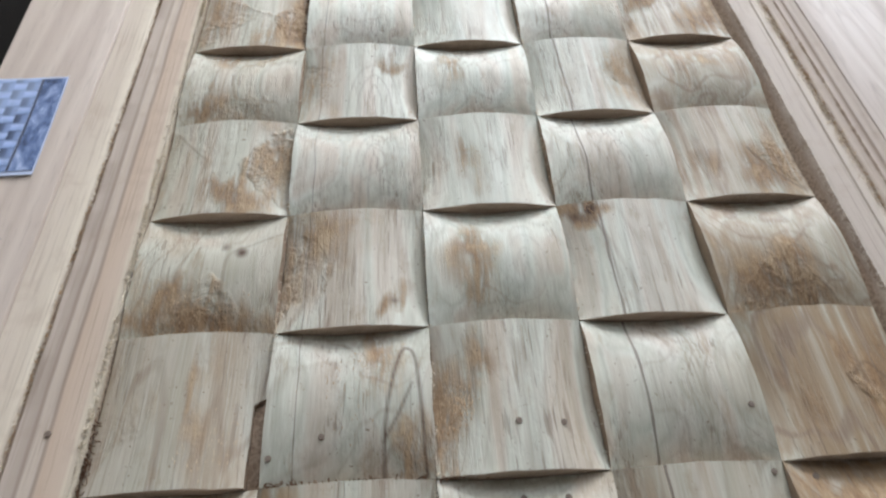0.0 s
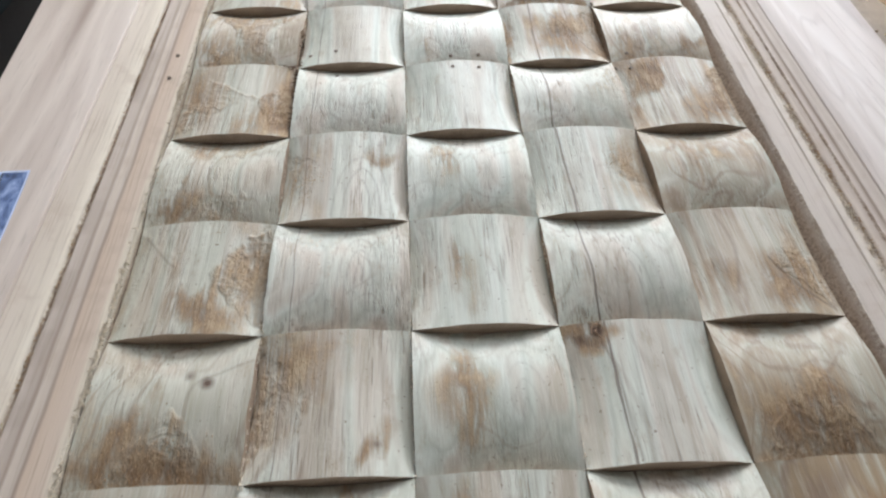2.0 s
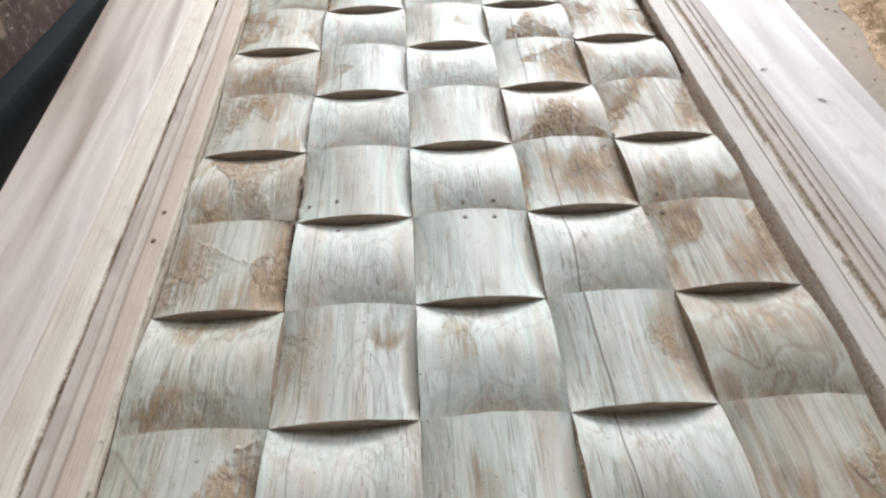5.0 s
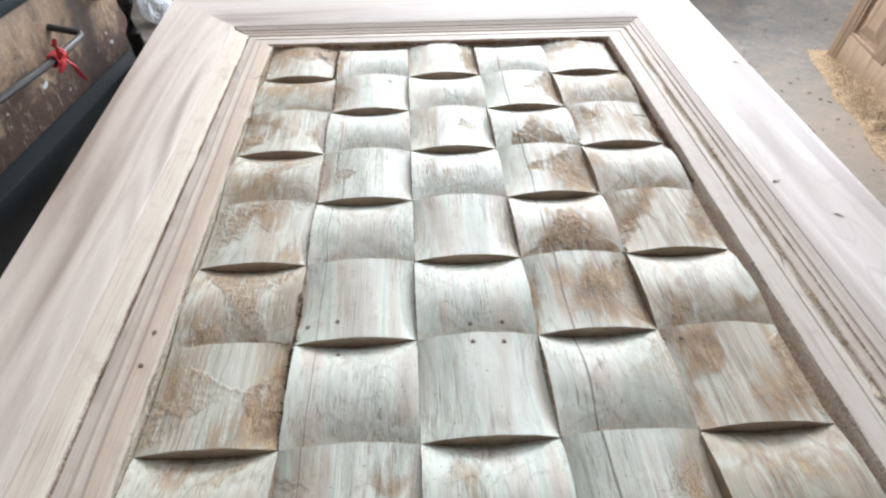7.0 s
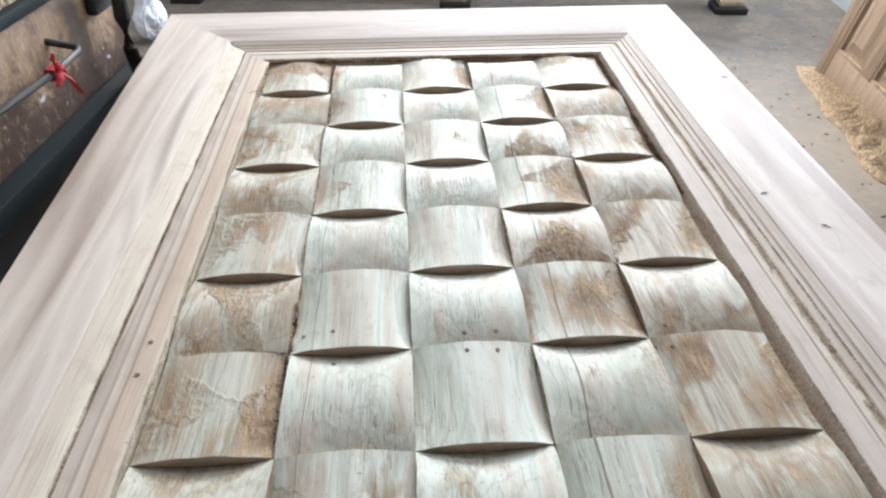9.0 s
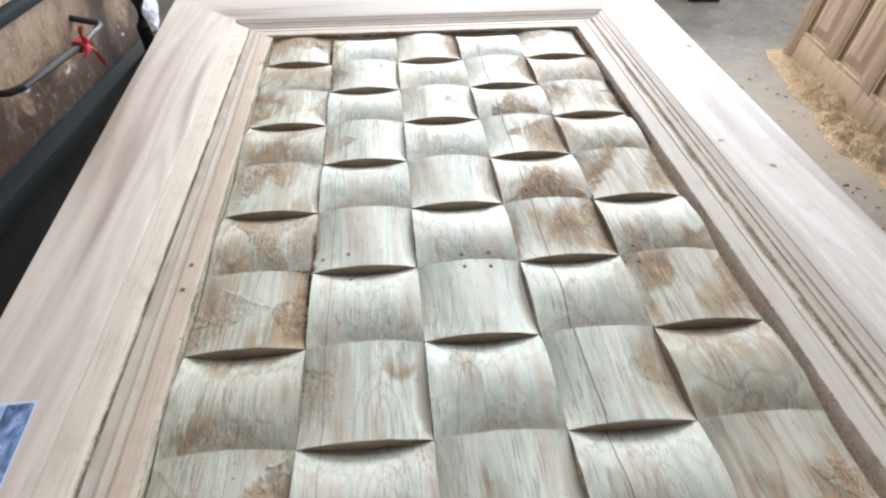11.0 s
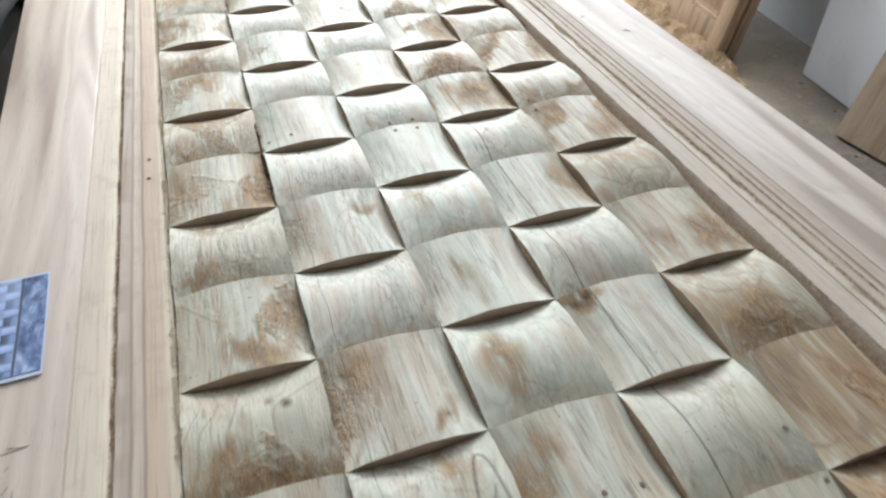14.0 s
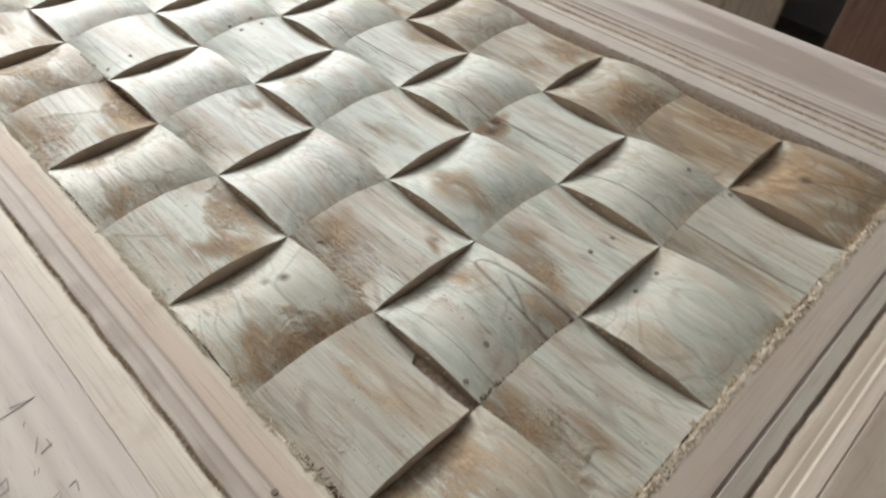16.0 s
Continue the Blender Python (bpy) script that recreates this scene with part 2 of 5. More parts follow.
def torn_moulding(name, along, strips, grooves, rough=0.6):
    """Routed moulding in toned strips, some with painted riser shade; strips by distance outwards in decimetres,
    grooves (at, half width, amount) torn and dirty.
    """
    n = Nodes(name)
    broad, line, pores = grain(n, along, None, 34.0)
    out = n.attribute("out")
    sep = n.node("ShaderNodeSeparateXYZ")
    n.put(sep.inputs[0], n.coord)
    calm = [26.0, 26.0, 26.0]
    calm["xyz".index(along)] = 7.0
    sway = n.math("MULTIPLY", n.math("SUBTRACT", n.noise(n.scaled(*calm), 1.0, 3.0, 0.6), 0.5), 0.0045)
    jag = n.math("MULTIPLY", n.math("SUBTRACT", n.noise(n.coord, 170.0, 3.0, 0.65), 0.5), 0.0045)
    fuzz = n.noise(n.coord, 330.0, 3.0, 0.65)
    patch = n.noise(n.coord, 38.0, 3.0, 0.6)
    strip = n.ramp(n.math("MULTIPLY", n.math("ADD", out, sway), 10.0), *strips)
    bands = n.ramp(broad, (0.34, (0.34, 0.265, 0.21)), (0.46, (0.53, 0.455, 0.375)), (0.58, (0.61, 0.545, 0.455)), (0.70, (0.41, 0.34, 0.285)))
    color = n.mix(0.22, strip, bands)
    fine = [520.0, 520.0, 520.0]
    fine["xyz".index(along)] = 12.0
    fibre = n.noise(n.scaled(*fine), 1.0, 3.0, 0.6)
    color = n.mix(n.ramp(fibre, (0.53, 0.0), (0.70, 0.38)), color, (0.25, 0.185, 0.135))
    color = n.mix(n.ramp(patch, (0.52, 0.0), (0.70, 0.35)), color, (0.40, 0.315, 0.245))
    torn, along_patch = None, n.ramp(n.noise(n.coord, 17.0, 2.0, 0.6), (0.40, 0.25), (0.58, 1.0))
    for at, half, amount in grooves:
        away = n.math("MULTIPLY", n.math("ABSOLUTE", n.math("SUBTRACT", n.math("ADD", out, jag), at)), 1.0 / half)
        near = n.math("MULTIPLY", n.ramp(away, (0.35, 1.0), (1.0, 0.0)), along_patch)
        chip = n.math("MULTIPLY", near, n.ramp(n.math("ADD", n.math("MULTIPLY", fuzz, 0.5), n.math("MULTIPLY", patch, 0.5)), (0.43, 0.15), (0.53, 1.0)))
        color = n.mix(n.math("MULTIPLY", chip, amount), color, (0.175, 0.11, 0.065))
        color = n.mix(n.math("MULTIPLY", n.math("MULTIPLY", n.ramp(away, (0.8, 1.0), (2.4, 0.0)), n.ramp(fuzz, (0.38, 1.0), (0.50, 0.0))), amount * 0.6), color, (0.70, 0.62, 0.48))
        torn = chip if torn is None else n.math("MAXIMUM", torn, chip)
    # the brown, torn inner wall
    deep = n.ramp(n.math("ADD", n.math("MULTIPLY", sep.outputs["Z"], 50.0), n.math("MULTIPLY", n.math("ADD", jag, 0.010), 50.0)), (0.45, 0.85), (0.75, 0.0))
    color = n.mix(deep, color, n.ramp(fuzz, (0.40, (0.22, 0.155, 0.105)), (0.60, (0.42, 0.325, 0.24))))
    relief = n.math("ADD", n.math("MULTIPLY", n.math("ADD", fibre, broad), 0.5), n.math("MULTIPLY", n.math("MULTIPLY", fuzz, torn), 4.0))
    return n.done(color, n.math("ADD", n.ramp(broad, (0.35, rough - 0.02), (0.7, rough + 0.12)), n.math("MULTIPLY", torn, 0.25)), n.bump(relief, 0.0008, 0.6), specular=0.2)


def plain(name, color, rough=0.6, metal=0.0, scale=30.0, amount=0.35, bump=0.0006, specular=0.5):
    """A surface with mottling at two scales and fine relief."""
    n = Nodes(name)
    coarse = n.noise(n.coord, scale * 0.2, 4.0, 0.6, 0.3)
    fine = n.noise(n.coord, scale * 6, 3.0, 0.6)
    dark = tuple(c * (1 - amount) for c in color)
    light = tuple(min(1.0, c * (1 + amount * 0.5)) for c in color)
    col = n.ramp(n.math("ADD", n.math("MULTIPLY", coarse, 0.7), n.math("MULTIPLY", fine, 0.3)), (0.34, dark), (0.5, color), (0.66, light))
    return n.done(col, n.ramp(coarse, (0.3, max(0.05, rough - 0.1)), (0.7, min(1.0, rough + 0.1))), n.bump(fine, bump, 0.6), metal, specular)


def concrete():
    n = Nodes("dusty_concrete")
    big = n.noise(n.coord, 1.3, 5.0, 0.6, 0.5)
    mid = n.noise(n.coord, 7.0, 5.0, 0.65)
    fine = n.noise(n.coord, 160.0, 3.0, 0.6)
    col = n.ramp(big, (0.35, (0.088, 0.076, 0.064)), (0.5, (0.132, 0.113, 0.094)), (0.66, (0.18, 0.150, 0.122)))
    col = n.mix(n.ramp(mid, (0.46, 0.0), (0.66, 0.65)), col, (0.225, 0.175, 0.125))
    scuff = n.noise(n.coord, 23.0, 6.0, 0.72, 0.9)
    col = n.mix(n.ramp(scuff, (0.53, 0.0), (0.66, 0.6)), col, (0.075, 0.064, 0.054))
    col = n.mix(n.ramp(scuff, (0.33, 0.5), (0.45, 0.0)), col, (0.27, 0.235, 0.20))
    col = n.mix(n.ramp(fine, (0.58, 0.0), (0.75, 0.4)), col, (0.12, 0.11, 0.10))
    away = n.node("ShaderNodeVectorMath", operation="DISTANCE")
    n.put(away.inputs[0], n.scaled(1.0, 0.62, 1.0))
    away.inputs[1].default_value = (1.40, 1.45, 0.0)
    drift = n.math("ADD", away.outputs["Value"], n.math("MULTIPLY", mid, 0.22))
    col = n.mix(n.ramp(drift, (0.16, 0.55), (0.62, 0.0)), col, (0.32, 0.245, 0.165))
    return n.done(col, n.ramp(big, (0.35, 0.50), (0.6, 0.75)), n.bump(n.math("ADD", fine, mid), 0.0015, 0.4), specular=0.5)


def worn_ply():
    """Old varnished plywood, scratched through to pale wood, with oil runs and paint chips."""
    n = Nodes("worn_brown_plywood")
    broad, line, pores = grain(n, "y")
    sep = n.node("ShaderNodeSeparateXYZ")
    n.put(sep.inputs[0], n.coord)
    patches = n.noise(n.coord, 9.0, 6.0, 0.72, 0.8)
    scratch = n.noise(n.scaled(90.0, 90.0, 34.0), 1.0, 5.0, 0.75, 1.4)
    grit = n.noise(n.coord, 130.0, 4.0, 0.7)
    col = n.ramp(broad, (0.35, (0.040, 0.020, 0.014)), (0.65, (0.085, 0.045, 0.028)))
    worn = n.math("ADD", patches, n.math("MULTIPLY", n.math("SUBTRACT", sep.outputs["Z"], 0.775), 2.6))
    col = n.mix(n.ramp(worn, (0.44, 0.0), (0.56, 0.9)), col, n.ramp(patches, (0.35, (0.125, 0.070, 0.038)), (0.52, (0.265, 0.175, 0.10)), (0.68, (0.36, 0.265, 0.17))))
    col = n.mix(n.ramp(grit, (0.54, 0.0), (0.66, 0.65)), col, (0.07, 0.042, 0.027))
    col = n.mix(n.ramp(scratch, (0.57, 0.0), (0.65, 0.55)), col, (0.42, 0.345, 0.255))
    col = n.mix(n.ramp(n.noise(n.scaled(70.0, 70.0, 46.0), 1.0, 3.0, 0.6), (0.70, 0.0), (0.73, 0.9)), col, (0.60, 0.585, 0.54))
    col = n.mix(n.ramp(n.noise(n.coord, 17.0, 2.0, 0.5), (0.70, 0.0), (0.72, 0.85)), col, (0.50, 0.54, 0.57))
    run = n.math("ABSOLUTE", n.math("ADD", n.math("SUBTRACT", sep.outputs["Y"], 0.07), n.math("MULTIPLY", n.math("SUBTRACT", n.noise(n.scaled(12.0, 12.0, 24.0), 1.0, 3.0), 0.5), 0.07)))
    col = n.mix(n.ramp(run, (0.018, 0.92), (0.040, 0.0)), col, (0.032, 0.019, 0.012))
    return n.done(col, n.ramp(patches, (0.4, 0.42), (0.65, 0.75)), n.bump(n.math("ADD", scratch, grit), 0.0012, 0.6))


def crusted_board():
    """Board caked with old glue, dust and flaking paint."""
    n = Nodes("crusted_board")
    big = n.noise(n.coord, 22.0, 5.0, 0.7, 0.8)
    crumb = n.noise(n.scaled(90.0, 60.0, 110.0), 1.0, 4.0, 0.7, 0.6)
    col = n.ramp(big, (0.36, (0.13, 0.075, 0.04)), (0.48, (0.33, 0.23, 0.14)), (0.60, (0.50, 0.42, 0.31)))
    col = n.mix(n.ramp(crumb, (0.52, 0.0), (0.60, 0.8)), col, (0.62, 0.56, 0.45))
    col = n.mix(n.ramp(crumb, (0.38, 0.85), (0.45, 0.0)), col, (0.085, 0.05, 0.03))
    return n.done(col, 0.85, n.bump(crumb, 0.004, 0.8), specular=0.2)


def plaster(name, color, dirt):
    n = Nodes(name)
    big = n.noise(n.coord, 1.1, 5.0, 0.6, 0.4)
    fine = n.noise(n.coord, 55.0, 4.0, 0.6)
    col = n.mix(n.ramp(big, (0.48, 0.0), (0.72, 0.55)), color, dirt)
    col = n.mix(n.ramp(fine, (0.6, 0.0), (0.8, 0.4)), col, dirt)
    return n.done(col, 0.8, n.bump(n.math("ADD", big, fine), 0.003, 0.4), specular=0.3)


def sawdust_material():
    n = Nodes("sawdust")
    fine = n.noise(n.coord, 240.0, 4.0, 0.7)
    mid = n.noise(n.coord, 55.0, 5.0, 0.7, 0.8)
    col = n.ramp(n.math("ADD", n.math("MULTIPLY", mid, 0.6), n.math("MULTIPLY", fine, 0.4)), (0.36, (0.31, 0.195, 0.11)), (0.47, (0.54, 0.38, 0.23)), (0.59, (0.70, 0.53, 0.35)))
    return n.done(col, 0.95, n.bump(n.math("ADD", fine, mid), 0.012, 1.0), specular=0.15)


def print_material():
    """The print: a photo of woven blocks in grey-blue ink, pale blocks and shaded ones in turn."""
    n = Nodes("printed_weave")
    sep = n.node("ShaderNodeSeparateXYZ")
    n.put(sep.inputs[0], n.coord)
    u, v = n.math("ADD", n.math("DIVIDE", sep.outputs["X"], 0.0128), 40.0), n.math("ADD", n.math("DIVIDE", sep.outputs["Y"], 0.0122), 40.0)
    fu, fv = n.math("FRACT", u), n.math("FRACT", v)
    odd = n.math("MODULO", n.math("ADD", n.math("FLOOR", u), n.math("FLOOR", v)), 2.0)
    cloud = n.noise(n.coord, 70.0, 4.0, 0.65)
    pale = n.ramp(fv, (0.02, (0.05, 0.08, 0.16)), (0.14, (0.26, 0.37, 0.62)), (0.7, (0.42, 0.54, 0.80)), (0.97, (0.19, 0.26, 0.44)))
    shade = n.ramp(fu, (0.04, (0.035, 0.05, 0.09)), (0.45, (0.10, 0.14, 0.235)), (0.62, (0.19, 0.27, 0.47)), (0.95, (0.25, 0.34, 0.57)))
    col = n.mix(n.math("GREATER_THAN", odd, 0.5), pale, shade)
    col = n.mix(n.ramp(cloud, (0.46, 0.0), (0.70, 0.5)), col, (0.15, 0.20, 0.32))
    far = n.ramp(n.math("SUBTRACT", n.math("MULTIPLY", sep.outputs["Y"], 7.0), n.math("MULTIPLY", sep.outputs["X"], 5.0)), (0.75, 0.0), (1.35, 0.32))
    col = n.mix(far, col, (0.48, 0.60, 0.84))
    return n.done(col, 0.4, specular=0.3)


def strip_material():
    """The print's margin: blotched blue ink with pale gaps."""
    n = Nodes("print_strip")
    big = n.noise(n.scaled(60.0, 34.0, 30.0), 1.0, 4.0, 0.65, 0.5)
    return n.done(n.ramp(big, (0.36, (0.05, 0.075, 0.14)), (0.47, (0.115, 0.175, 0.33)), (0.57, (0.22, 0.30, 0.50)), (0.68, (0.52, 0.61, 0.80))), 0.4, specular=0.3)


M_TILE = tile_wood()
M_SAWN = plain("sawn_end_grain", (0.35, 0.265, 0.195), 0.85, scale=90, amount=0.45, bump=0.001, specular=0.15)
M_STILE_L = teak("teak_stile", "y", (0.565, 0.495, 0.425), (0.45, 0.378, 0.32), (0.30, 0.237, 0.192), 0.53, bands=17.0, figure=0.05, specular=0.42, detail=1.6, contrast=1.1)
M_STILE_R = teak("teak_stile_pale", "y", (0.62, 0.56, 0.505), (0.53, 0.46, 0.405), (0.37, 0.30, 0.255), 0.50, bands=15.0, figure=0.24, specular=0.45, detail=1.6, contrast=1.5)
M_RAIL = teak("teak_rail", "x", (0.55, 0.49, 0.44), (0.47, 0.40, 0.35), (0.34, 0.275, 0.235), 0.58, bands=11.0, figure=0.24, specular=0.36)
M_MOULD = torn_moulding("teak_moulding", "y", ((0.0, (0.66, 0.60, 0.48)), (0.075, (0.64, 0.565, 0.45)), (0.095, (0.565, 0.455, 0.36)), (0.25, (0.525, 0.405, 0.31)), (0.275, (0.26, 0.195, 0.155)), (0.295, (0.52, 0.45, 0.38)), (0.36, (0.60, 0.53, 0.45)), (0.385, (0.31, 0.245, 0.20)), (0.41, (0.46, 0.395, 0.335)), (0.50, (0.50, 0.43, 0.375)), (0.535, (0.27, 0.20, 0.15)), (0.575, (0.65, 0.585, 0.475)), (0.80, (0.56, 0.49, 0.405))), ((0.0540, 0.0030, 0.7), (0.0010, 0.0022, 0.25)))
# Dark lines at 0.665 and 0.74 mix brown stain with painted riser shade.
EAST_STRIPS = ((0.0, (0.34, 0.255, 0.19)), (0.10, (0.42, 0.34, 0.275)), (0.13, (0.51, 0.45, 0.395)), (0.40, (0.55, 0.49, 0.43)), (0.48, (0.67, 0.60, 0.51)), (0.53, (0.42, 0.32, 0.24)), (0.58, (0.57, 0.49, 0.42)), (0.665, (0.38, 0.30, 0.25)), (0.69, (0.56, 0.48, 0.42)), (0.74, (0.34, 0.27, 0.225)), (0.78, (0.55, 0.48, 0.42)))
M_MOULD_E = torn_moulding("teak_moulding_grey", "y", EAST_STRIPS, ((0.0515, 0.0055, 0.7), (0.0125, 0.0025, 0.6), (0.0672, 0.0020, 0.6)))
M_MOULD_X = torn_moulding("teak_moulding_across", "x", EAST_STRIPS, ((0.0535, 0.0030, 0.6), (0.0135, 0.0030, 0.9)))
# Bottom rail and moulding: browner wood, painted darker still for weaker near-end light.
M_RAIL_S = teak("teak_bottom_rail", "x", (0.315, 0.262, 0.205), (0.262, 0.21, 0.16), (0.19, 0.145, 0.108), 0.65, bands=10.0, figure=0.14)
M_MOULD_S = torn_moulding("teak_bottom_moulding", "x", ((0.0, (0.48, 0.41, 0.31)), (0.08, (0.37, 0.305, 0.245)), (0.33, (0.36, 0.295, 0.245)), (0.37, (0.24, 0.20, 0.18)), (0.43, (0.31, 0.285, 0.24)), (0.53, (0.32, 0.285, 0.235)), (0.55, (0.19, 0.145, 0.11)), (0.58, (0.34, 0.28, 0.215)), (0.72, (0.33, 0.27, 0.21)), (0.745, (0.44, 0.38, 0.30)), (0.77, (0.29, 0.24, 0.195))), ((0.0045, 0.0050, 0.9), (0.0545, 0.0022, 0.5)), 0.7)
M_CORE = plain("raw_core_wood", (0.31, 0.20, 0.125), 0.9, scale=60, amount=0.5, bump=0.002, specular=0.2)
M_FIBRE = plain("wood_fibre", (0.40, 0.27, 0.155), 0.95, scale=80, amount=0.5, specular=0.15)
M_FIBRE_PALE = plain("pale_wood_fibre", (0.56, 0.43, 0.29), 0.95, scale=80, amount=0.35, specular=0.15)
M_FIBRE_CREAM = plain("cream_wood_fibre", (0.70, 0.62, 0.49), 0.95, scale=80, amount=0.25, specular=0.15)
M_DARK_BROWN = plain("dark_dirt", (0.15, 0.088, 0.055), 0.95, scale=80, amount=0.5, bump=0.002, specular=0.15)
M_PIN = plain("dowel_end", (0.19, 0.15, 0.12), 0.9, scale=200, amount=0.4)
M_FLOOR = concrete()
M_PLY = worn_ply()
M_CRUST = crusted_board()
M_STEEL = plain("dark_painted_steel", (0.004, 0.010, 0.012), 0.7, 0.0, 12, 0.5, specular=0.2)
M_BLACK = plain("oily_black_iron", (0.008, 0.008, 0.008), 0.65, 0.0, 40, 0.4)
M_BAR = plain("worn_iron_bar", (0.035, 0.032, 0.031), 0.55, 0.2, 50, 0.5)
M_CLOTH = plain("red_cloth", (0.55, 0.045, 0.055), 0.8, 0.0, 90, 0.3)
M_BAG = plain("white_plastic_bag", (0.74, 0.77, 0.82), 0.4, 0.0, 25, 0.12)
M_WALL = plaster("blue_white_plaster", (0.58, 0.64, 0.68), (0.40, 0.40, 0.38))
M_WALL_W = plaster("white_plaster", (0.74, 0.77, 0.82), (0.50, 0.46, 0.42))
M_DULL = plaster("grey_plaster", (0.42, 0.42, 0.42), (0.28, 0.26, 0.24))
M_ROOF = plain("grey_roof_sheet", (0.38, 0.38, 0.37), 0.6, 0.0, 8, 0.3)
M_DOOR2 = teak("brown_door_teak", "z", (0.42, 0.30, 0.20), (0.34, 0.235, 0.155), (0.22, 0.145, 0.09), 0.55, seed_random=True)
M_BOARD = teak("dull_board", "z", (0.34, 0.27, 0.20), (0.28, 0.21, 0.15), (0.18, 0.125, 0.085), 0.6, seed_random=True)
M_DARKBOARD = teak("dark_board", "z", (0.13, 0.07, 0.045), (0.10, 0.05, 0.03), (0.05, 0.026, 0.018), 0.5, seed_random=True)
M_BENCH = teak("bench_timber", "x", (0.50, 0.43, 0.33), (0.40, 0.33, 0.25), (0.25, 0.19, 0.14), 0.6)
M_TRESTLE = teak("trestle_timber", "x", (0.40, 0.30, 0.20), (0.32, 0.23, 0.15), (0.2, 0.14, 0.09), 0.7)
M_SAWDUST = sawdust_material()
M_PRINT = print_material()
M_PAPER = plain("photo_paper", (0.52, 0.61, 0.79), 0.4, 0.0, 40, 0.15, specular=0.3)
M_INK = plain("grey_blue_ink", (0.07, 0.09, 0.14), 0.4, 0.0, 60, 0.3)
M_PENCIL = plain("pencil_mark", (0.26, 0.23, 0.215), 0.6, 0.0, 60, 0.3)

# ---- building blocks ----


def to_mesh(name, bm, material, smooth=None):
    bmesh.ops.recalc_face_normals(bm, faces=bm.faces)
    me = bpy.data.meshes.new(name)
    bm.to_mesh(me)
    bm.free()
    for m in material if isinstance(material, tuple) else (material,):
        me.materials.append(m)
    if smooth is not None:
        me.shade_smooth()
        me.set_sharp_from_angle(angle=radians(smooth))
    return me


def part(name, bm, material, parent, label="", at=None, smooth=35):
    """Links a bmesh as one mesh object under a thing or under a part."""
    ob = new(name, to_mesh(name, bm, material, smooth))
    ob.parent = parent
    if at is not None:
        ob.matrix_local = at
    if label:
        ob["label"] = label
    return ob


def thing(name, m, label, category, group="", kind=""):
    ob = new(name)
    ob.empty_display_size = 0.1
    ob.matrix_world = m
    return tagged(ob, label, category, group, kind)


def single(name, bm, material, label, category="", m=None, group="", kind="", smooth=35):
    ob = new(name, to_mesh(name, bm, material, smooth))
    if m is not None:
        ob.matrix_world = m
    return tagged(ob, label, category, group, kind)


def box(x0, y0, z0, x1, y1, z1, bevel=0.002, bm=None, m=None):
    bm = bm or bmesh.new()
    made = bmesh.ops.create_cube(bm, size=1.0)["verts"]
    for v in made:
        v.co = Vector(((x0 + x1) / 2 + v.co.x * (x1 - x0), (y0 + y1) / 2 + v.co.y * (y1 - y0), (z0 + z1) / 2 + v.co.z * (z1 - z0)))
        if m is not None:
            v.co = m @ v.co
    if bevel:
        edges = {e for v in made for e in v.link_edges}
        bmesh.ops.bevel(bm, geom=list(edges), offset=bevel, segments=2, affect="EDGES", profile=0.5)
    return bm


def tube(points, radius, sides=10, bm=None, flat=1.0):
    """A bar of round or flattened section through points."""
    bm = bm or bmesh.new()
    rings = []
    pts = [Vector(p) for p in points]
    for i, p in enumerate(pts):
        d = (pts[min(i + 1, len(pts) - 1)] - pts[max(i - 1, 0)]).normalized()
        side = d.cross(Vector((0, 0, 1)))
        if side.length < 0.05:
            side = d.cross(Vector((1, 0, 0)))
        side.normalize()
        up = side.cross(d)
        r = radius[i] if isinstance(radius, (list, tuple)) else radius
        rings.append([bm.verts.new(p + side * (r * math.cos(a)) + up * (r * flat * math.sin(a))) for a in (2 * math.pi * k / sides for k in range(sides))])
    for a, b in zip(rings, rings[1:]):
        for k in range(sides):
            bm.faces.new((a[k], a[(k + 1) % sides], b[(k + 1) % sides], b[k]))
    bm.faces.new(rings[0][::-1])
    bm.faces.new(rings[-1])
    return bm


def lathe(profile, sides=20, bm=None):
    bm = bm or bmesh.new()
    rings = [[bm.verts.new((r * math.cos(2 * math.pi * k / sides), r * math.sin(2 * math.pi * k / sides), z)) for k in range(sides)] for r, z in profile]
    for a, b in zip(rings, rings[1:]):
        for k in range(sides):
            bm.faces.new((a[k], a[(k + 1) % sides], b[(k + 1) % sides], b[k]))
    bm.faces.new(rings[0][::-1])
    bm.faces.new(rings[-1])
    return bm


def wall_with_opening(x0, x1, z1, opening, thick):
    """A wall in the local xz plane, from y=0 to y=thick, with one opening (x0, x1, z0, z1) through it."""
    bm = bmesh.new()
    a, b, lo, hi = opening
    for r in ((x0, a, 0, z1), (b, x1, 0, z1), (a, b, 0, lo), (a, b, hi, z1)):
        if r[1] - r[0] > 0.001 and r[3] - r[2] > 0.001:
            box(r[0], 0, r[2], r[1], thick, r[3], 0, bm)
    bmesh.ops.remove_doubles(bm, verts=bm.verts, dist=0.0005)
    return bm


# ---- the room ----
FLOOR = single("floor", box(-4.0, -4.2, -0.12, 2.9, 6.2, 0.0, 0), M_FLOOR, "grey dusty concrete workshop floor", "floor", ROOM, kind="structure", smooth=None)
H = 3.5
single("wall_north", wall_with_opening(-3.6, 2.1, H, (-0.55, 1.35, 1.6, 3.3), 0.2), M_DULL, "grey plaster wall with a window opening", "wall", ROOM @ pose(0, 5.6, 0), kind="structure", smooth=None)
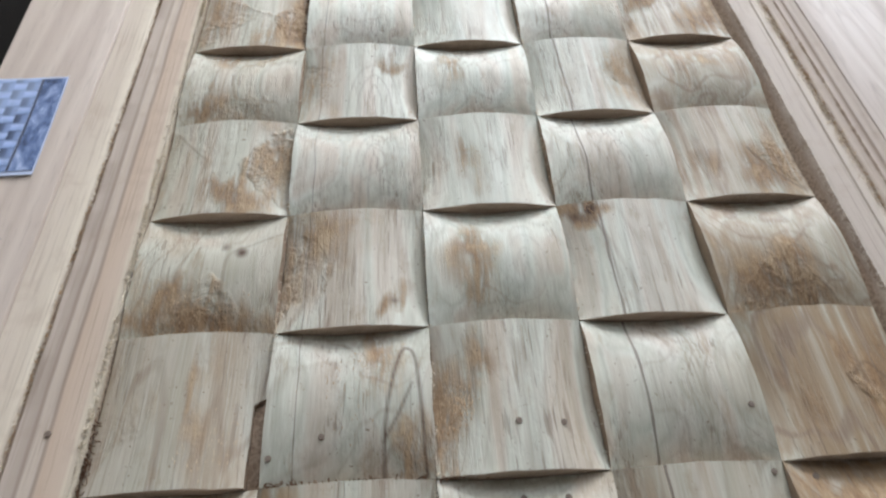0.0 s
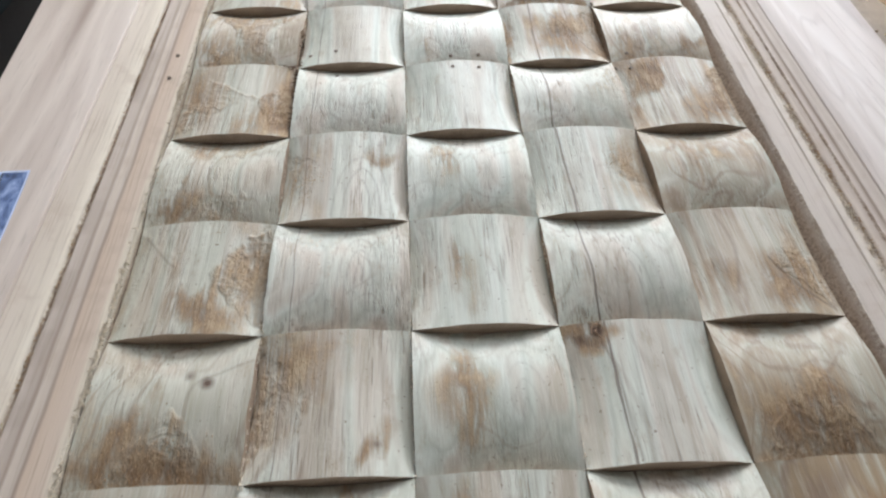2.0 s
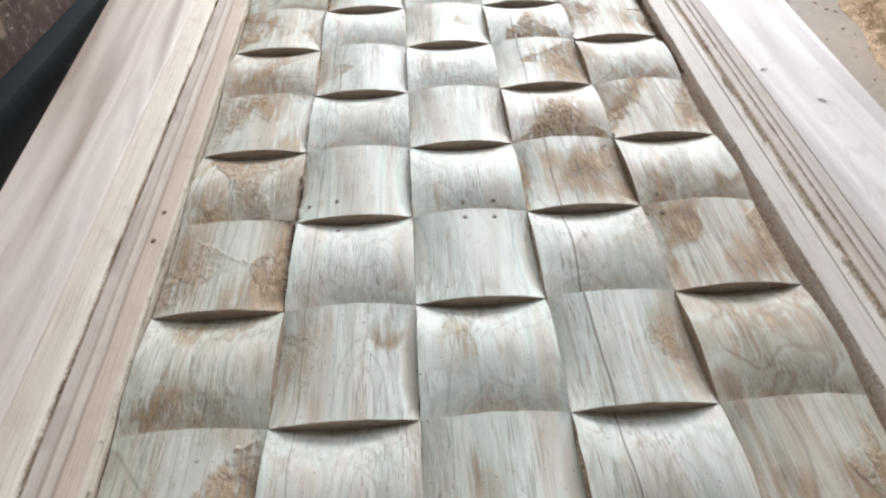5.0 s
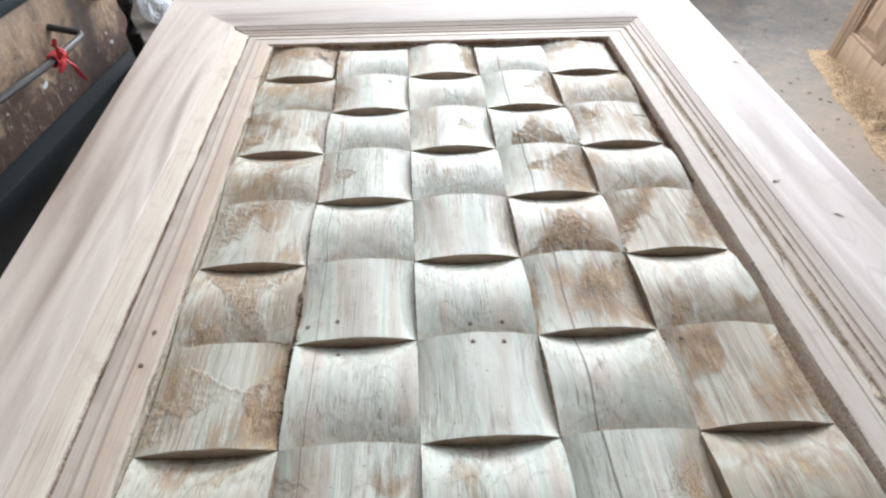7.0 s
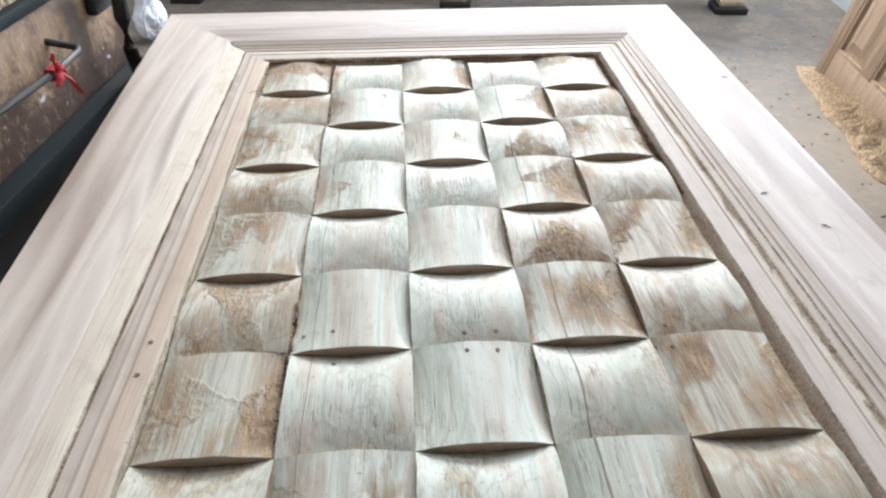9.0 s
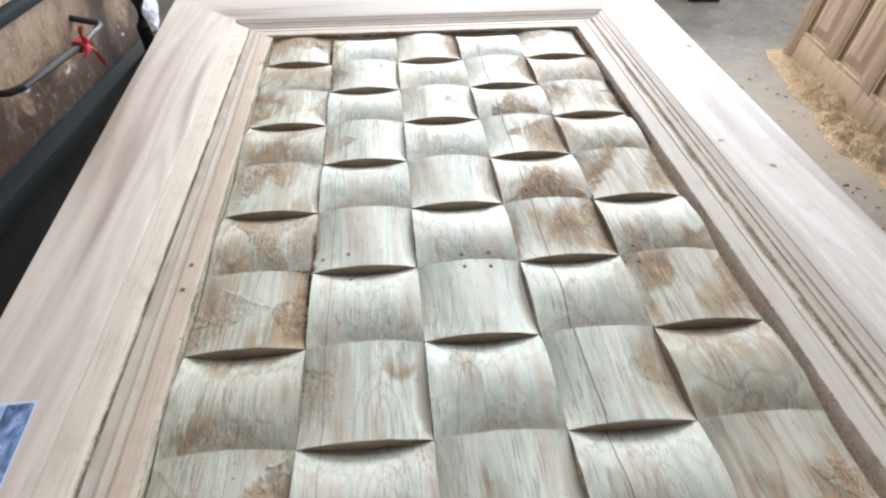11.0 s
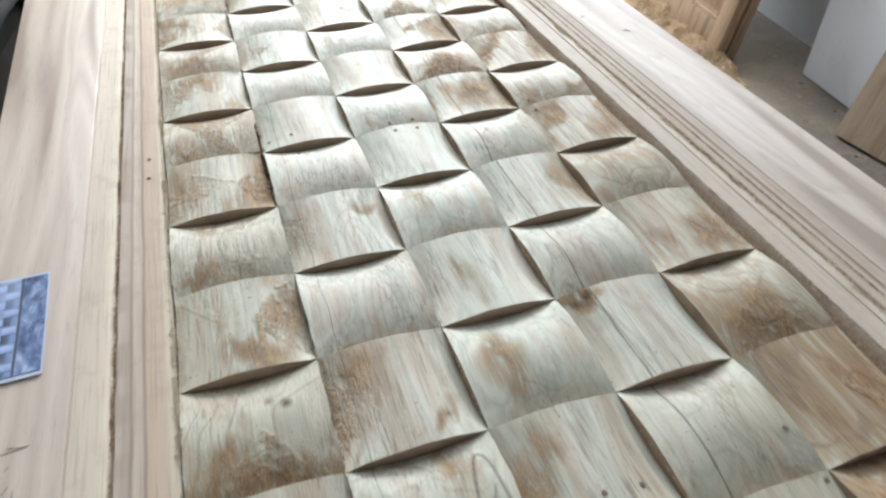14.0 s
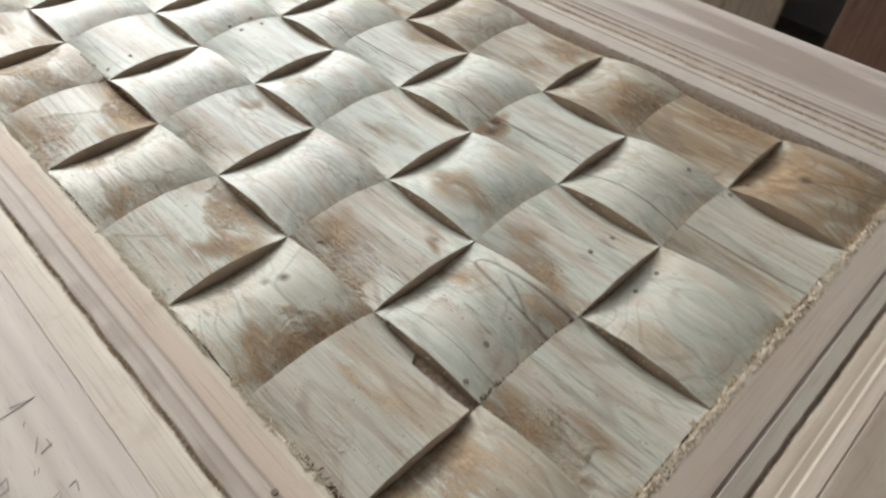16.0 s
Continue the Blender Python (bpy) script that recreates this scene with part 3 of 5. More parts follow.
single("wall_east", wall_with_opening(-5.8, -1.55, H, (-4.5, -3.3, 1.65, 2.75), 0.2), M_WALL, "pale blue plaster wall with a window opening", "wall", ROOM @ pose(1.88, 0, 0, 0, 0, -90), kind="structure", smooth=None)
single("pier", box(1.69, 1.35, 0.0, 2.1, 2.03, H, 0.012), M_WALL_W, "white plastered wall pier, scuffed at its foot", "pier", ROOM, kind="structure")
single("wall_east_recess", box(2.12, -3.6, 0.0, 2.32, 1.6, H, 0), M_DULL, "grey plaster wall", "wall", ROOM, kind="structure", smooth=None)
single("wall_west", box(-3.8, -3.8, 0.0, -3.6, 5.8, H, 0), M_DULL, "grey plaster wall", "wall", ROOM, kind="structure", smooth=None)
# South wall is out of view; its doorway is added to admit fill.
single("wall_south", wall_with_opening(-3.6, 2.12, H, (-1.9, -0.3, 0.0, 2.2), 0.2), M_DULL, "unseen grey plaster wall with an added doorway for the south fill", "wall", ROOM @ pose(0, -3.8, 0), kind="structure", smooth=None)
# Ceiling is out of view; its opening is added for the overhead fill.
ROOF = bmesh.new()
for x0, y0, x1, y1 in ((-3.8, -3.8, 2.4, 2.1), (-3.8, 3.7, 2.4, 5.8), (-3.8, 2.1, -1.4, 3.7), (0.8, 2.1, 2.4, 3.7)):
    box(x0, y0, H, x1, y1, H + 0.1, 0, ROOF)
single("ceiling", ROOF, M_ROOF, "unseen grey sheet ceiling with an added opening for the overhead fill", "ceiling", ROOM, kind="structure", smooth=None)
single("ground", box(-60, -60, -0.4, 60, 60, -0.14, 0), plain("trodden_earth", (0.24, 0.19, 0.14), 0.9, scale=3), "trodden earth outside", "ground", kind="structure", smooth=None)

# ---- the carved door on its trestles ----
DOOR_Z = 0.72
DOOR = thing("carved_door", pose(0, 0, DOOR_Z), "raw teak door with a basket-weave carved panel, lying flat on trestles", "door")
TP = 0.125
COLS, ROWS_N = 5, 12
PX0, PX1, PY0, PY1 = -0.3125, 0.3125, 0.0, 1.5


INNER = 0.0862
WIDE = {"w": 0.246, "e": 0.222, "n": 0.257, "s": 0.26}


def reach(d, side, end):
    """How far the end of a side runs out at distance d, so that the mitres of uneven boards meet."""
    return d if d <= INNER else INNER + (d - INNER) * (WIDE[end] - INNER) / (WIDE[side] - INNER)


def mitred(side, profile, steps=60, rough=0.0, seed=0.0, taper=0.0, outer=9.0):
    """One side of a mitred frame round the panel; profile gives (distance outwards, height)."""
    bm = bmesh.new()
    d_layer = bm.verts.layers.float.new("out")
    rows = []
    for d, z in profile:
        line = []
        torn = rough if d < 0.018 or 0.046 < d < 0.060 else rough * 0.12
        for k in range(steps + 1):
            f = k / steps
            wobble = 0.0
            if 0 < k < steps:
                wobble = noise.noise((d * 60, f * 60 + seed, seed)) * torn
            if side in "we":
                out = d - taper * (1 - f) if d > outer else d
                x = (PX0 - out if side == "w" else PX1 + out) + wobble
                y0, y1 = PY0 - reach(d, side, "s"), PY1 + reach(d, side, "n")
                y = y0 + f * (y1 - y0)
            else:
                y = (PY0 - d if side == "s" else PY1 + d) + wobble
                x0, x1 = PX0 - reach(d, side, "w"), PX1 + reach(d, side, "e")
                if side == "s" and d > outer:
                    x0, x1 = x0 + 0.085, x1 - 0.022
                x = x0 + f * (x1 - x0)
            vert = bm.verts.new((x, y, z + wobble * 0.3))
            vert[d_layer] = d
            line.append(vert)
        rows.append(line)
    for a, b in zip(rows, rows[1:] + rows[:1]):
        for k in range(steps):
            bm.faces.new((a[k], a[k + 1], b[k + 1], b[k]))
    bm.faces.new([r[0] for r in rows])
    bm.faces.new([r[-1] for r in rows][::-1])
    return bm


def board_profile(d0, d1):
    return [(d0, -0.03), (d0, 0.0150), (d0 + 0.0012, 0.0170), (d0 + 0.0035, 0.018), (d1 - 0.002, 0.018), (d1, 0.016), (d1, -0.03)]


def moulding_profile(gap, soft=False, slope=False):
    if slope:
        return [(0.0002, -0.022), (0.0006, -0.0095), (0.0062, -0.0035), (gap + 0.0018, 0.0052)] + moulding_profile(gap + 0.0018)[2:]
    if soft:
        return [(gap, -0.022), (gap, 0.0072), (gap + 0.0006, 0.0079), (0.0368, 0.0086), (0.0510, 0.0090), (0.0525, 0.0080), (0.0533, 0.0066), (0.0548, 0.0066), (0.0560, 0.0082), (0.0580, 0.0093),
                (0.0660, 0.0098), (0.0760, 0.0114), (0.0858, 0.0138), (0.0858, -0.022)]
    return [(gap, -0.022), (gap, 0.0062), (gap + 0.002, 0.0080), (0.0360, 0.0086), (0.0372, 0.0071), (0.0390, 0.0071), (0.0400, 0.0086), (0.0510, 0.0090), (0.0525, 0.0078), (0.0532, 0.0058), (0.0550, 0.0057), (0.0560, 0.0080), (0.0580, 0.0093),
            (0.0665, 0.0098), (0.0680, 0.0112), (0.0738, 0.0120), (0.0755, 0.0136), (0.0800, 0.0142), (0.0812, 0.0152), (0.0858, 0.0166), (0.0858, -0.022)]


for side, name, mat, label, taper in (("w", "stile", M_STILE_L, "pale streaky teak stile", 0.085), ("e", "stile", M_STILE_R, "planed pale teak stile", 0.022), ("n", "rail", M_RAIL, "mitred top rail", 0), ("s", "rail", M_RAIL_S, "mitred darker bottom rail, toned down for weak near-end light", 0)):
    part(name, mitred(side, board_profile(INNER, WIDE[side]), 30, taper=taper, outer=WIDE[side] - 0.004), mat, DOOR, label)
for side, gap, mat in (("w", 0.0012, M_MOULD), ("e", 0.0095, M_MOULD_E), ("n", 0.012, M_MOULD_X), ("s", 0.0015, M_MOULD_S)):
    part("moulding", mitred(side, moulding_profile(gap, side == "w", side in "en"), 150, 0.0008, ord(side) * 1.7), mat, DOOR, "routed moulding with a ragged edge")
PANEL = part("panel", box(PX0 - 0.02, PY0 - 0.02, -0.034, PX1 + 0.02, PY1 + 0.02, -0.0150, 0.001), M_CORE, DOOR, "brown backing of the carved panel")

part("filler_strip", box(-0.212, 0.122, -0.022, -0.186, 0.20, -0.0075, 0.001), M_MOULD_E, PANEL, "pale filler strip showing in a broken gap")
STAINS, KNOTS, TRIMS = {}, {}, {}


def stain(c, r, u, v, ru, rv, s=1.0, turn=0.0):
    """A brown stain on the tile in column c, row r, at (u, v) across and down it."""
    STAINS.setdefault((c, r), []).append((u, v, ru, rv, s, turn))


def knot(c, r, u, v, size, s=1.0):
    KNOTS.setdefault((c, r), []).append((u, v, size, s))


stain(1, 0, 0.4, 0.1, 0.6, 0.25), stain(1, 0, 0.95, 0.5, 0.12, 0.6), stain(1, 0, 0.15, 0.3, 0.2, 0.4, 0.7)
stain(2, 0, 0.04, 0.4, 0.08, 0.6), stain(3, 0, 0.9, 0.5, 0.14, 0.5, 0.8), stain(5, 0, 0.5, 0.1, 0.5, 0.15, 0.7)
stain(1, 1, 0.45, 0.35, 0.6, 0.3, 0.75), stain(2, 1, 0.05, 0.5, 0.1, 0.5, 0.9), stain(4, 1, 0.85, 0.55, 0.2, 0.3, 1.0, 0.5), stain(5, 1, 0.9, 0.4, 0.2, 0.4, 0.5)
stain(1, 2, 0.25, 0.3, 0.3, 0.4, 0.8, 0.6), stain(4, 2, 0.55, 0.6, 0.16, 0.4, 0.8), stain(5, 2, 0.25, 0.25, 0.25, 0.2, 0.8), stain(5, 2, 0.75, 0.5, 0.3, 0.3, 0.5)
stain(1, 3, 0.35, 0.75, 0.4, 0.25, 0.8), stain(1, 3, 0.5, 0.1, 0.5, 0.15, 0.6), stain(4, 3, 0.75, 0.65, 0.24, 0.35, 1.15, 0.5), stain(5, 3, 0.1, 0.5, 0.15, 0.4, 0.5)
stain(1, 4, 0.45, 0.22, 0.35, 0.25, 0.85), stain(1, 4, 0.85, 0.75, 0.15, 0.25, 0.6), stain(4, 4, 0.5, 0.65, 0.25, 0.3, 1.0, -0.5), stain(5, 4, 0.25, 0.3, 0.12, 0.35, 1.1, -0.5), stain(5, 4, 0.85, 0.65, 0.14, 0.35, 0.9, -0.4)
stain(1, 5, 0.3, 0.12, 0.3, 0.2, 0.8), stain(1, 5, 0.25, 0.8, 0.3, 0.2, 0.7), stain(4, 5, 0.62, 0.5, 0.3, 0.45, 1.15, -0.5), stain(4, 5, 0.05, 0.6, 0.1, 0.45, 0.9), stain(5, 5, 0.3, 0.75, 0.4, 0.22, 0.45)
stain(1, 6, 0.92, 0.5, 0.1, 0.6, 1.3), stain(1, 6, 0.12, 0.45, 0.15, 0.5, 0.75), stain(1, 6, 0.78, 0.82, 0.2, 0.2, 1.1), stain(5, 6, 0.3, 0.25, 0.14, 0.28, 1.2, -0.3), stain(5, 6, 0.82, 0.6, 0.16, 0.45, 1.1, -0.4)
stain(1, 7, 0.3, 0.15, 0.3, 0.14, 0.6), stain(1, 7, 0.2, 0.8, 0.22, 0.22, 0.8), stain(2, 7, 0.15, 0.5, 0.18, 0.5, 0.5), stain(2, 7, 0.8, 0.3, 0.12, 0.12, 0.9), stain(3, 7, 0.3, 0.5, 0.14, 0.3, 0.6), stain(4, 7, 0.85, 0.5, 0.2, 0.45, 0.5), stain(5, 7, 0.5, 0.35, 0.5, 0.35, 0.45)
stain(1, 8, 0.62, 0.85, 0.2, 0.2, 1.25), stain(1, 8, 0.85, 0.5, 0.14, 0.5, 0.75), stain(3, 8, 0.35, 0.5, 0.1, 0.25, 0.7), stain(5, 8, 0.75, 0.72, 0.25, 0.3, 0.95, -0.5), stain(5, 8, 0.2, 0.7, 0.2, 0.2, 0.5)
stain(1, 9, 0.45, 0.9, 0.6, 0.14, 0.95), stain(1, 9, 0.2, 0.75, 0.2, 0.2, 0.9), stain(2, 9, 0.25, 0.2, 0.35, 0.25, 0.7), stain(2, 9, 0.78, 0.8, 0.1, 0.1, 1.0), stain(3, 9, 0.3, 0.5, 0.2, 0.28, 0.9), stain(4, 9, 0.15, 0.08, 0.2, 0.12, 1.0), stain(5, 9, 0.4, 0.7, 0.45, 0.28, 0.9, -0.3)
stain(1, 10, 0.55, 0.45, 0.08, 0.6, 0.5), stain(2, 10, 0.7, 0.22, 0.16, 0.25, 0.8), stain(2, 10, 0.9, 0.85, 0.12, 0.2, 0.8), stain(3, 10, 0.09, 0.6, 0.14, 0.42, 1.2), stain(3, 10, 0.3, 0.3, 0.1, 0.25, 0.7), stain(5, 10, 0.8, 0.55, 0.25, 0.4, 1.0, -0.4), stain(5, 10, 0.3, 0.6, 0.12, 0.25, 0.5)
stain(1, 11, 0.5, 0.2, 0.5, 0.3, 0.6), stain(2, 11, 0.1, 0.3, 0.12, 0.4, 0.9), stain(2, 11, 0.3, 0.6, 0.1, 0.3, 0.8), stain(4, 11, 0.15, 0.6, 0.15, 0.4, 0.4), stain(5, 11, 0.4, 0.3, 0.35, 0.3, 0.9), stain(5, 11, 0.75, 0.6, 0.2, 0.3, 0.8)
stain(3, 3, 0.3, 0.45, 0.14, 0.3, 0.5), stain(3, 5, 0.15, 0.75, 0.1, 0.25, 0.4), stain(5, 4, 0.36, 0.16, 0.09, 0.26, 1.5, -0.45), stain(5, 6, 0.36, 0.14, 0.10, 0.26, 1.5, -0.45), stain(5, 6, 0.08, 0.75, 0.08, 0.25, 1.1), stain(4, 5, 0.05, 0.75, 0.07, 0.3, 1.2)
stain(4, 4, 0.55, 0.72, 0.2, 0.22, 1.2), stain(3, 0, 0.92, 0.6, 0.12, 0.35, 1.1), stain(2, 0, 0.04, 0.6, 0.06, 0.5, 1.0), stain(2, 1, 0.04, 0.5, 0.07, 0.6, 1.1), stain(5, 3, 0.6, 0.85, 0.4, 0.12, 0.5), stain(5, 5, 0.85, 0.8, 0.2, 0.14, 0.7)
WEDGES = {}


def wedge(c, r, side, depth, s):
    """A rough saw-torn triangle on one edge of a tile, pointing at its middle."""
    WEDGES.setdefault((c, r), []).append((side, depth, s))


wedge(4, 2, "s", 0.6, 0.9), wedge(4, 4, "s", 0.7, 0.95), wedge(3, 2, "e", 0.45, 0.4), wedge(5, 4, "e", 0.32, 0.75), wedge(5, 2, "e", 0.36, 0.5), wedge(1, 0, "n", 0.6, 0.8), wedge(1, 2, "e", 0.3, 0.45), wedge(1, 5, "n", 0.8, 0.6), wedge(1, 5, "s", 0.5, 0.6), wedge(1, 7, "n", 0.5, 0.4)
wedge(1, 6, "w", 0.7, 0.5), wedge(1, 8, "w", 0.5, 0.3), wedge(1, 10, "w", 0.45, 0.22), wedge(5, 9, "s", 0.6, 0.55), wedge(4, 6, "e", 0.45, 0.3), wedge(2, 9, "w", 0.42, 0.5), wedge(2, 11, "w", 0.5, 0.6), wedge(1, 11, "n", 0.4, 0.5), wedge(2, 4, "s", 0.35, 0.2), wedge(3, 4, "e", 0.3, 0.25), wedge(3, 8, "w", 0.3, 0.25)
wedge(3, 0, "e", 0.34, 0.75), wedge(1, 1, "n", 0.55, 0.7), wedge(2, 1, "w", 0.3, 0.6), wedge(4, 1, "e", 0.5, 0.8), wedge(1, 2, "w", 0.6, 0.75), wedge(5, 2, "w", 0.5, 0.5)
wedge(1, 3, "n", 0.6, 0.65), wedge(2, 3, "w", 0.35, 0.45), wedge(4, 3, "e", 0.75, 1.0), wedge(1, 4, "w", 0.5, 0.55), wedge(1, 4, "n", 0.4, 0.6), wedge(4, 5, "e", 0.6, 0.7), wedge(5, 4, "w", 0.35, 0.6)
wedge(1, 6, "e", 0.3, 0.8), wedge(5, 6, "e", 0.4, 0.75), wedge(1, 8, "e", 0.5, 0.7), wedge(2, 7, "w", 0.4, 0.4), wedge(5, 8, "e", 0.45, 0.7), wedge(1, 7, "s", 0.5, 0.4), wedge(1, 9, "s", 0.5, 0.55), wedge(4, 7, "e", 0.4, 0.45), wedge(5, 10, "e", 0.45, 0.6)


def wedge_amount(c, r, u, v, x, y):
    best = 0.0
    for side, depth, s in WEDGES.get((c, r), ()):
        away = {"w": u, "e": 1 - u, "n": v, "s": 1 - v}[side]
        along = v if side in "we" else u
        edge = depth * 2 * min(along, 1 - along) + 0.16 * noise.noise((x * 26, y * 26, 2.0 + c)) + 0.07 * noise.noise((x * 150, y * 60, 4.0))
        best = max(best, s * min(1.0, max(0.0, (edge - away) * 15)) * (0.62 + 0.9 * noise.noise((x * 30, y * 16, 6.0))))
    return best


knot(1, 9, 0.72, 0.36, 0.05), knot(1, 9, 0.60, 0.30, 0.04, 0.7), knot(4, 9, 0.24, 0.07, 0.05, 1.2), knot(4, 9, 0.12, 0.12, 0.06, 0.7), knot(1, 0, 0.78, 0.35, 0.08, 1.2), knot(2, 9, 0.78, 0.8, 0.03, 0.7), knot(5, 11, 0.5, 0.42, 0.06, 1.0), knot(2, 1, 0.75, 0.2, 0.04, 0.8)
STROKES = {}


def stroke(c, r, width, s, *points):
    """A dark grain line drawn over a tile through points (u, v)."""
    ends = (points[0], *points, points[-1])
    curve = []
    for p0, p1, p2, p3 in zip(ends, ends[1:], ends[2:], ends[3:]):
        for k in range(6):
            t = k / 6
            curve.append(tuple(0.5 * (2 * b + (c0 - a) * t + (2 * a - 5 * b + 4 * c0 - d) * t * t + (3 * b - a - 3 * c0 + d) * t ** 3) for a, b, c0, d in zip(p0, p1, p2, p3)))
    STROKES.setdefault((c, r), []).append((width, s, curve + [points[-1]]))


def arches(c, r, u, v, wide, count, s, lean=0.0):
    """Nested cathedral arches of the grain, the innermost with its top at (u, v)."""
    for k in range(count):
        half, top = wide * (0.45 + 0.55 * k), v - 0.13 * k
        stroke(c, r, 0.011, s * (1 - 0.12 * k), (u - half * 1.15 + lean, 0.97), (u - half + lean * 0.6, 0.5 + 0.5 * top), (u - half * 0.62, top + 0.10), (u, top), (u + half * 0.66, top + 0.11), (u + half + lean * 0.5, 0.5 + 0.5 * top), (u + half * 1.2 + lean, 0.97))


stroke(2, 10, 0.017, 0.93, (0.70, 0.98), (0.72, 0.62), (0.78, 0.30), (0.84, 0.16), (0.91, 0.30), (0.95, 0.98))
stroke(2, 10, 0.014, 0.78, (0.70, 0.78), (0.80, 0.60), (0.88, 0.42))
arches(2, 7, 0.64, 0.58, 0.13, 3, 0.42), arches(2, 8, 0.64, 0.44, 0.10, 4, 0.34), arches(2, 6, 0.72, 0.55, 0.12, 3, 0.28), arches(2, 4, 0.82, 0.45, 0.08, 3, 0.3), arches(4, 8, 0.58, 0.50, 0.12, 3, 0.34), arches(2, 0, 0.72, 0.45, 0.10, 2, 0.34), arches(2, 2, 0.80, 0.42, 0.08, 2, 0.3)
arches(3, 9, 0.70, 0.55, 0.10, 3, 0.22), arches(5, 9, 0.62, 0.62, 0.16, 3, 0.4, 0.1), arches(5, 7, 0.55, 0.6, 0.15, 2, 0.3, 0.12), arches(5, 5, 0.5, 0.55, 0.14, 3, 0.3, 0.1), arches(5, 3, 0.5, 0.55, 0.14, 2, 0.28, 0.1), arches(4, 10, 0.55, 0.45, 0.10, 3, 0.22)
stroke(5, 8, 0.017, 0.56, (0.62, 0.5), (0.75, 0.75), (0.96, 0.95))
stroke(5, 8, 0.019, 0.39, (0.35, 0.05), (0.4, 0.4), (0.3, 0.8))
stroke(5, 10, 0.017, 0.50, (0.62, 0.5), (0.74, 0.42), (0.86, 0.58), (0.98, 0.7))
stroke(5, 6, 0.017, 0.45, (0.5, 0.1), (0.48, 0.5), (0.55, 0.9))
stroke(5, 4, 0.017, 0.50, (0.2, 0.1), (0.36, 0.45), (0.44, 0.6))
stroke(1, 8, 0.014, 0.39, (0.05, 0.1), (0.25, 0.35), (0.32, 0.42))
stroke(1, 9, 0.015, 0.39, (0.98, 0.2), (0.8, 0.28), (0.62, 0.42), (0.64, 0.95))
stroke(1, 2, 0.015, 0.45, (0.05, 0.25), (0.25, 0.3), (0.4, 0.45))
stroke(1, 4, 0.015, 0.50, (0.1, 0.12), (0.35, 0.3), (0.6, 0.55))
stroke(1, 1, 0.014, 0.45, (0.05, 0.8), (0.3, 0.4))
stroke(4, 9, 0.014, 0.56, (0.20, 0.02), (0.30, 0.35), (0.33, 0.98))
stroke(4, 5, 0.015, 0.56, (0.5, 0.2), (0.62, 0.4), (0.8, 0.75), (0.95, 0.9))
stroke(4, 4, 0.015, 0.50, (0.35, 0.8), (0.55, 0.5), (0.75, 0.6), (0.65, 0.85))
stroke(1, 0, 0.025, 0.78, (0.7, 0.2), (0.8, 0.4), (0.95, 0.55))
stroke(3, 7, 0.015, 0.33, (0.18, 0.95), (0.28, 0.35), (0.40, 0.4), (0.42, 0.95))
stroke(5, 11, 0.017, 0.56, (0.5, 0.45), (0.7, 0.7), (0.85, 0.98))
stroke(5, 11, 0.017, 0.45, (0.5, 0.45), (0.55, 0.75), (0.6, 0.98))


def stroke_amount(c, r, u, v):
    best = 0.0
    for width, s, points in STROKES.get((c, r), ()):
        for (au, av), (bu, bv) in zip(points, points[1:]):
            du, dv = bu - au, bv - av
            f = min(1.0, max(0.0, ((u - au) * du + (v - av) * dv) / (du * du + dv * dv)))
            best = max(best, s * max(0.0, 1 - math.hypot(u - au - f * du, v - av - f * dv) / width))
    return best


# tiles with a broken edge: how far the east edge falls short at the top and at the bottom
TRIMS[(1, 10)] = (0.0, 0.085)
TRIMS[(1, 6)] = (0.035, 0.012)
TRIMS[(1, 5)] = (0.0, 0.028)
TRIMS[(1, 0)] = (0.03, 0.05)

WASH_COLUMN = {1: 0.5, 2: 0.05, 3: 0.04, 4: 0.14, 5: 1.0}
# Own brown of these tiles; rows 10 and 11 also paint near-end light fall-off.
WASH = {(1, 10): 0.2, (3, 11): 0.3, (3, 10): 0.2, (5, 10): 0.9, (5, 9): 0.4, (5, 8): 0.3, (4, 11): 0.4, (2, 10): 0.25, (2, 11): 0.5, (4, 10): 0.15, (5, 11): 0.9, (1, 11): 0.4, (1, 9): 0.25, (3, 9): 0.12, (4, 4): 0.15, (4, 5): 0.2, (2, 9): 0.15}
RISE, DIP, N = 0.0084, 0.0068, 76


def tile_height(c, r, u, v):
    """Height over the tile's corners; u, v from -0.5 to 0.5."""
    dip = DIP
    if (c + r) % 2 == 0:
        u, v = v, u
        border = (r == 0 and u < 0) or (r == ROWS_N - 1 and u > 0)
    else:
        border = (c == COLS and u > 0) or (c == 1 and u < 0)
    if border:
        dip = DIP * 0.3
    h = RISE * (0.94 + 0.12 * noise.noise((c * 3.7, r * 2.9, 0.5)))
    return h * (1 - (2 * u) ** 2) - dip * (1 - (2 * v) ** 2) * abs(2 * u) ** 1.7


